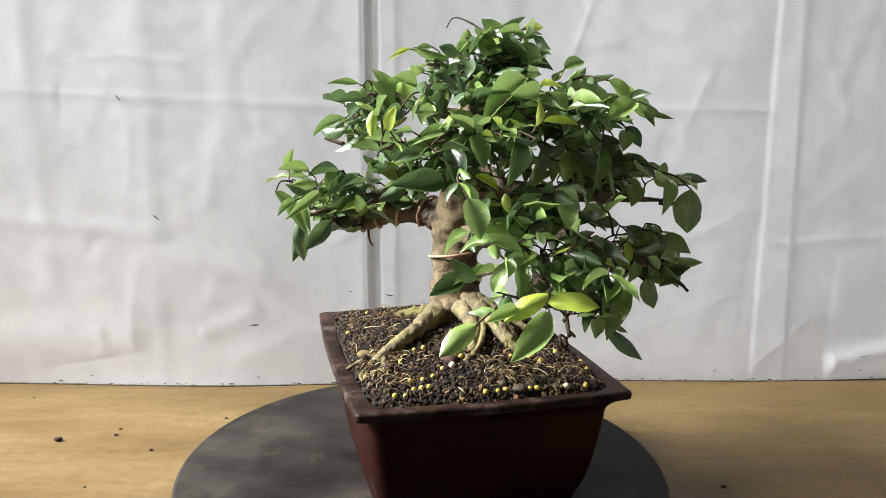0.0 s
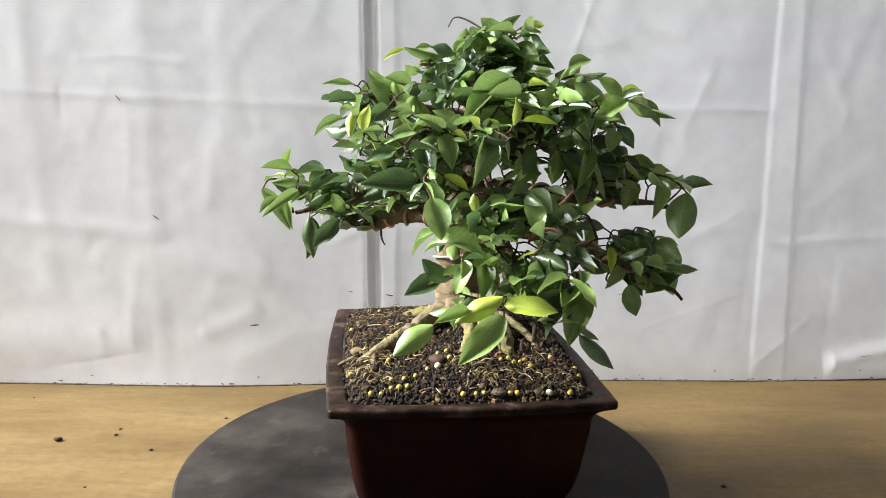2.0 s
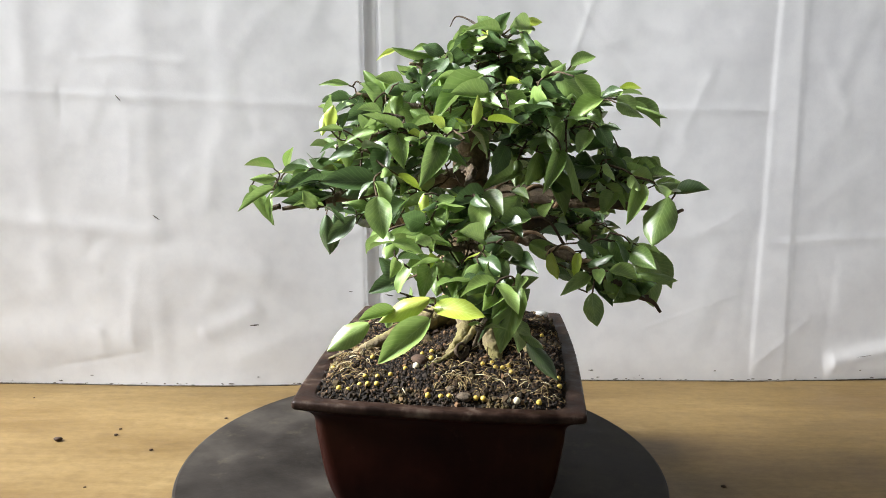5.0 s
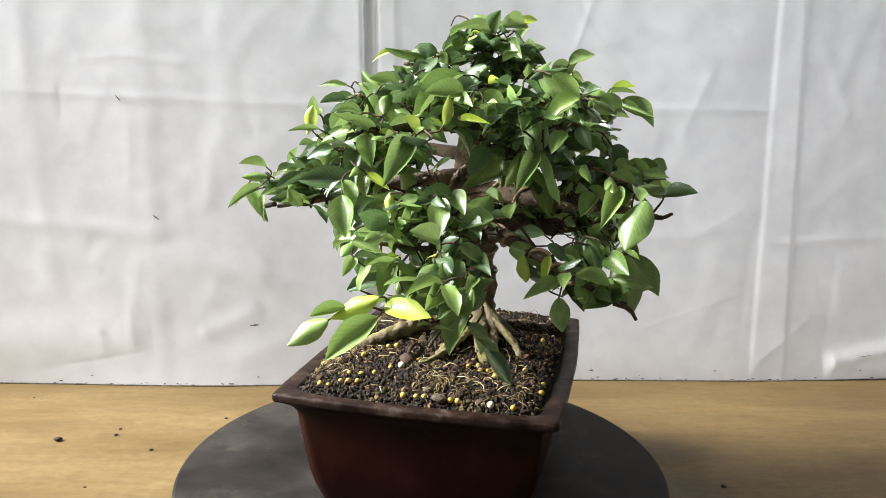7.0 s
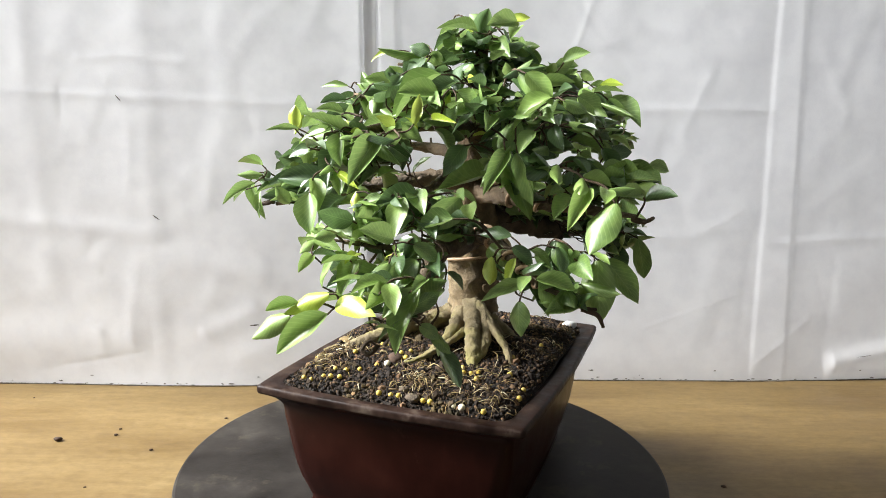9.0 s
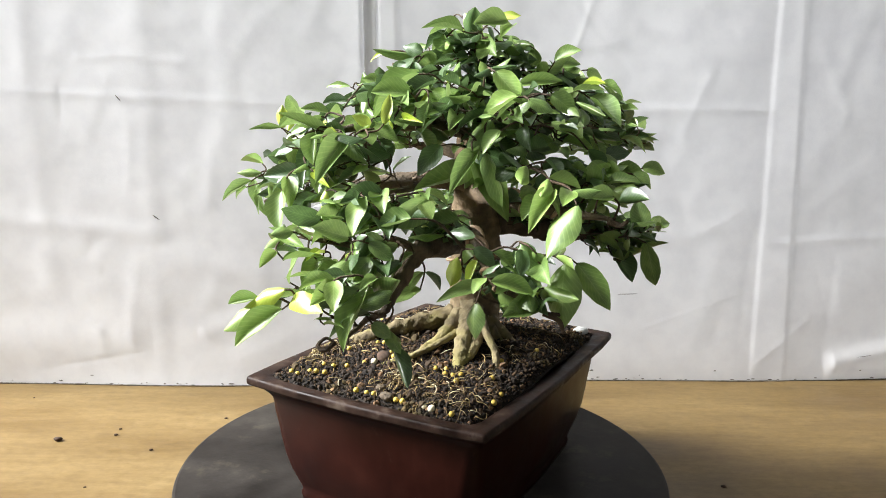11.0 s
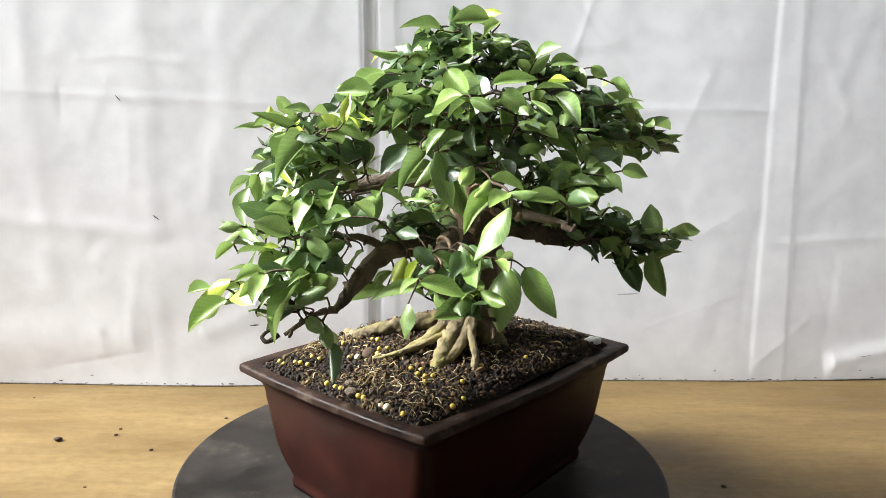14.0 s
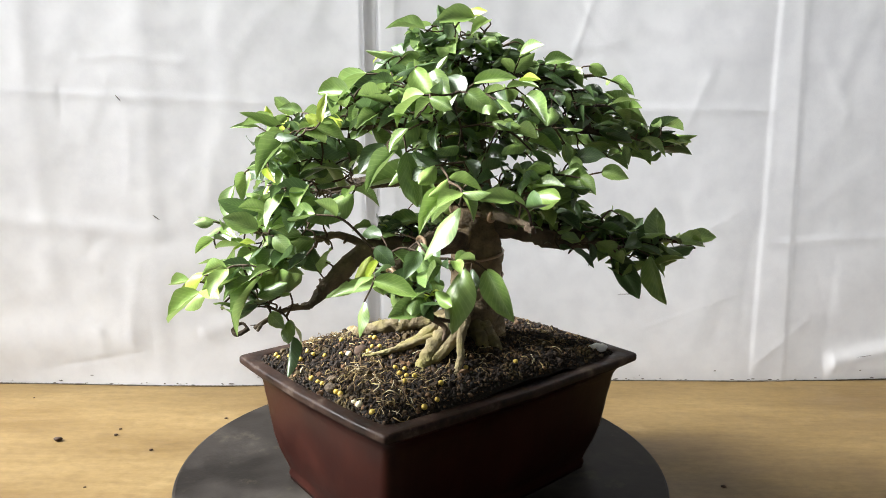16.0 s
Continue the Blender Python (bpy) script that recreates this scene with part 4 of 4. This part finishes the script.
# inner and far leaves, pad by pad: centre, half sizes, count (mm)
PADS = [((-95, 85, 118), (42, 38, 18), 29), ((-45, -12, 224), (32, 38, 17), 25), ((-68, 30, 198), (28, 25, 14), 13), ((62, -12, 270), (36, 32, 20), 31), ((105, 85, 222), (40, 52, 16), 32),
        ((35, 100, 195), (55, 40, 24), 17), ((122, 140, 106), (34, 50, 18), 34), ((165, 5, 165), (38, 42, 18), 29), ((85, -70, 218), (62, 48, 20), 56), ((5, -108, 180), (60, 42, 22), 41),
        ((95, -165, 112), (42, 34, 18), 17), ((160, -92, 112), (35, 25, 12), 10), ((-70, -95, 155), (32, 32, 14), 20), ((110, 20, 205), (55, 50, 25), 31), ((40, -130, 196), (45, 30, 16), 17), ((140, -60, 180), (40, 40, 25), 14),
        ((92, 160, 196), (32, 45, 16), 29), ((85, 98, 122), (30, 35, 20), 21), ((75, -150, 146), (42, 36, 16), 27), ((108, -185, 100), (34, 24, 16), 13), ((100, 105, 226), (20, 26, 8), 6), ((40, -60, 238), (45, 40, 14), 21),
        ((80, 62, 252), (20, 24, 9), 12), ((62, 30, 262), (26, 22, 14), 14), ((90, 76, 246), (14, 18, 7), 7), ((80, 75, 136), (32, 30, 12), 14), ((60, -52, 124), (22, 40, 8), 15), ((62, 62, 129), (32, 26, 8), 13), ((100, 120, 118), (16, 30, 8), 8), ((180, -96, 100), (20, 18, 10), 10), ((74, 0, 212), (22, 22, 22), 14), ((68, 3, 245), (18, 18, 16), 9), ((8, -30, 258), (22, 16, 8), 7), ((82, -8, 176), (20, 20, 14), 8), ((-22, 62, 134), (30, 16, 9), 16), ((-60, 74, 122), (24, 18, 10), 12)]


def fill_pads():
    rnd = random.Random(77)
    for c, h, count in PADS:
        count = int(count * 1.9)
        done = tries = 0
        while done < count and tries < count * 40:
            tries += 1
            o = Vector([rnd.gauss(0, 0.55) for _ in range(3)])
            if o.length > 1.15:
                continue
            p = Vector([(c[k] + o[k] * h[k]) / 1000 for k in range(3)])
            if any(((b + t) / 2 - p).length < 0.0062 for b, t, *_ in WAITING):
                continue
            if Vector((p.x - 0.03, p.y - 0.03, 0)).length < 0.032:
                continue
            out = Vector((p.x - 0.035, p.y - 0.02, 0)).normalized()
            d = (out * rnd.uniform(0.3, 1.0) + Vector((rnd.gauss(0, 0.55), rnd.gauss(0, 0.55), rnd.uniform(-0.55, 0.5)))).normalized()
            # mostly dark leaves: the shade inside the crown is put into their colour
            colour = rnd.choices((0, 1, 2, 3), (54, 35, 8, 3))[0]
            ln = rnd.uniform(0.012, 0.019) if colour == 3 else rnd.uniform(0.013, 0.030)
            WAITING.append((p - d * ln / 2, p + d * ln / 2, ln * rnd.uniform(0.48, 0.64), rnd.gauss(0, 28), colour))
            done += 1


def build_leaves():
    rnd = random.Random(5)
    inner_twigs = bmesh.new()
    rest, extra = {}, []
    todo = sorted(enumerate(WAITING), key=lambda q: min((q[1][0] - n).length for n, _ in NODES))
    for index, (base, tip, w, roll, colour) in todo:
        d = (tip - base).normalized()
        single = index < 300
        stalk = base - d * 0.004
        at, owner = min(NODES, key=lambda n: (n[0] - stalk).length * (1.0 + 0.9 * max(0, (n[0] - stalk).normalized().dot(d)) if n[0] != stalk else 1))
        gap = (at - stalk).length
        if index >= OUTER and gap > 0.026:
            continue
        if gap > 0.002:
            r0 = 0.0007 + min(gap, 0.06) * 0.012
            mid = at.lerp(stalk, 0.55) + Vector((rnd.gauss(0, 0.08), rnd.gauss(0, 0.08), 0.04 + rnd.gauss(0, 0.05))) * gap
            line = smooth_line([(*at, r0), (*mid, r0 * 0.75), (*(base + d * 0.001), 0.0006)], 5)
            bm = bmesh.new() if single else inner_twigs
            tube(bm, line, 5, 0.2, 300)
            if single:
                part("twig", bm, TWIG_BARK, TREE)
            for q in line[2:8]:
                NODES.append((Vector(q[:3]), owner))
        if gap > 0.022:
            for u in (6,) if gap < 0.045 else (5, 8):
                q = Vector(line[u][:3])
                run = (Vector(line[u][:3]) - Vector(line[u - 1][:3])).normalized()
                for sgn in (-1, 1):
                    ed = (run * 0.5 + run.cross(Vector((0, 0, 1))) * sgn * rnd.uniform(0.5, 1.0) + Vector((0, 0, rnd.uniform(-0.4, 0.4)))).normalized()
                    eln = rnd.uniform(0.015, 0.025)
                    extra.append((q, q + ed * eln, eln * rnd.uniform(0.45, 0.56), rnd.gauss(0, 25), rnd.choice((0, 1, 1, 1, 2))))
        place_leaf(rnd, rest, single, base, tip, w, roll, colour)
    for q in extra:
        place_leaf(rnd, rest, False, *q)
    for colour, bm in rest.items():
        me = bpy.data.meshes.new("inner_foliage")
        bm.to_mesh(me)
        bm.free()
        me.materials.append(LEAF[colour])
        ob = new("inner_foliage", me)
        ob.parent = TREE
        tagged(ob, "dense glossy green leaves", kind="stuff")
    tagged(part("inner_twig", inner_twigs, TWIG_BARK, TREE, "thin brown twigs"), kind="stuff")


def place_leaf(rnd, rest, single, base, tip, w, roll, colour):
    d = (tip - base).normalized()
    up = Vector((0, 0, 1)) - d * d.z
    up = up.normalized() if up.length > 0.05 else Vector((0, -1, 0))
    side = d.cross(up)
    a = radians(roll)
    nrm = up * math.cos(a) + side * math.sin(a)
    ln = (tip - base).length * 1.06
    me = LEAVES[colour][rnd.randrange(len(SHAPES))]
    m = Matrix.LocRotScale(base, Matrix((d, nrm.cross(d), nrm)).transposed().to_quaternion(), (ln, min(w, ln * 0.62), ln * 0.85))
    if single:
        ob = new("leaf", me)
        ob.parent = TREE
        ob.matrix_basis = m
        tagged(ob, {0: "", 1: "", 2: "light green leaf", 3: "yellow-green young leaf"}[colour])
    else:
        bm = rest.setdefault(colour, bmesh.new())
        old = len(bm.verts)
        bm.from_mesh(me)
        bm.verts.ensure_lookup_table()
        for v in bm.verts[old:]:
            v.co = m @ v.co


def build_dead_twigs():
    """Bare snags and a curled dry tendril at the branch ends."""
    snags = [[(96, -184, 66, 1.8), (95, -192, 62, 1.5), (91, -194, 65, 1.3), (92, -188, 69, 1.1), (97, -185, 66, 0.8)],
             [(204, -28, 143, 2.5), (214, -30, 142, 1.8), (222, -36, 146, 1.2)], [(196, -92, 88, 2.2), (206, -88, 84, 1.6), (212, -92, 78, 1.2)], [(196, -92, 88, 1.6), (204, -80, 86, 1.1)],
             [(-79, 44, 187, 2.5), (-92, 46, 190, 1.6), (-98, 46, 192, 1.0)], [(50, 0, 287, 1.0), (34, 6, 297, 0.8), (22, 10, 300, 0.6), (16, 12, 292, 0.5)],
             [(112, 188, 108, 2.2), (114, 205, 104, 1.6), (112, 222, 98, 1.0)], [(-92, -99, 139, 2.6), (-104, -102, 136, 1.8)], [(-60, 88, 102, 1.8), (-58, 84, 88, 1.0), (-54, 82, 82, 0.6)]]
    for s in snags:
        bm = bmesh.new()
        tube(bm, smooth_line(mm(s), 6), 7, 0.25, 300)
        part("snag", bm, TWIG_BARK, TREE, "bare dry twig end")


build_room()
build_table()
build_sheet()
build_disc()
build_pot()
build_soil()
build_pellets()
build_trunk()
build_branches()
fill_pads()
build_leaves()
build_dead_twigs()


def motions():
    for ob, place in TURNING:
        walk(ob, [(t, pose(0, 0, 0, 0, 0, -a) @ place) for t, a in TURN])


motions()
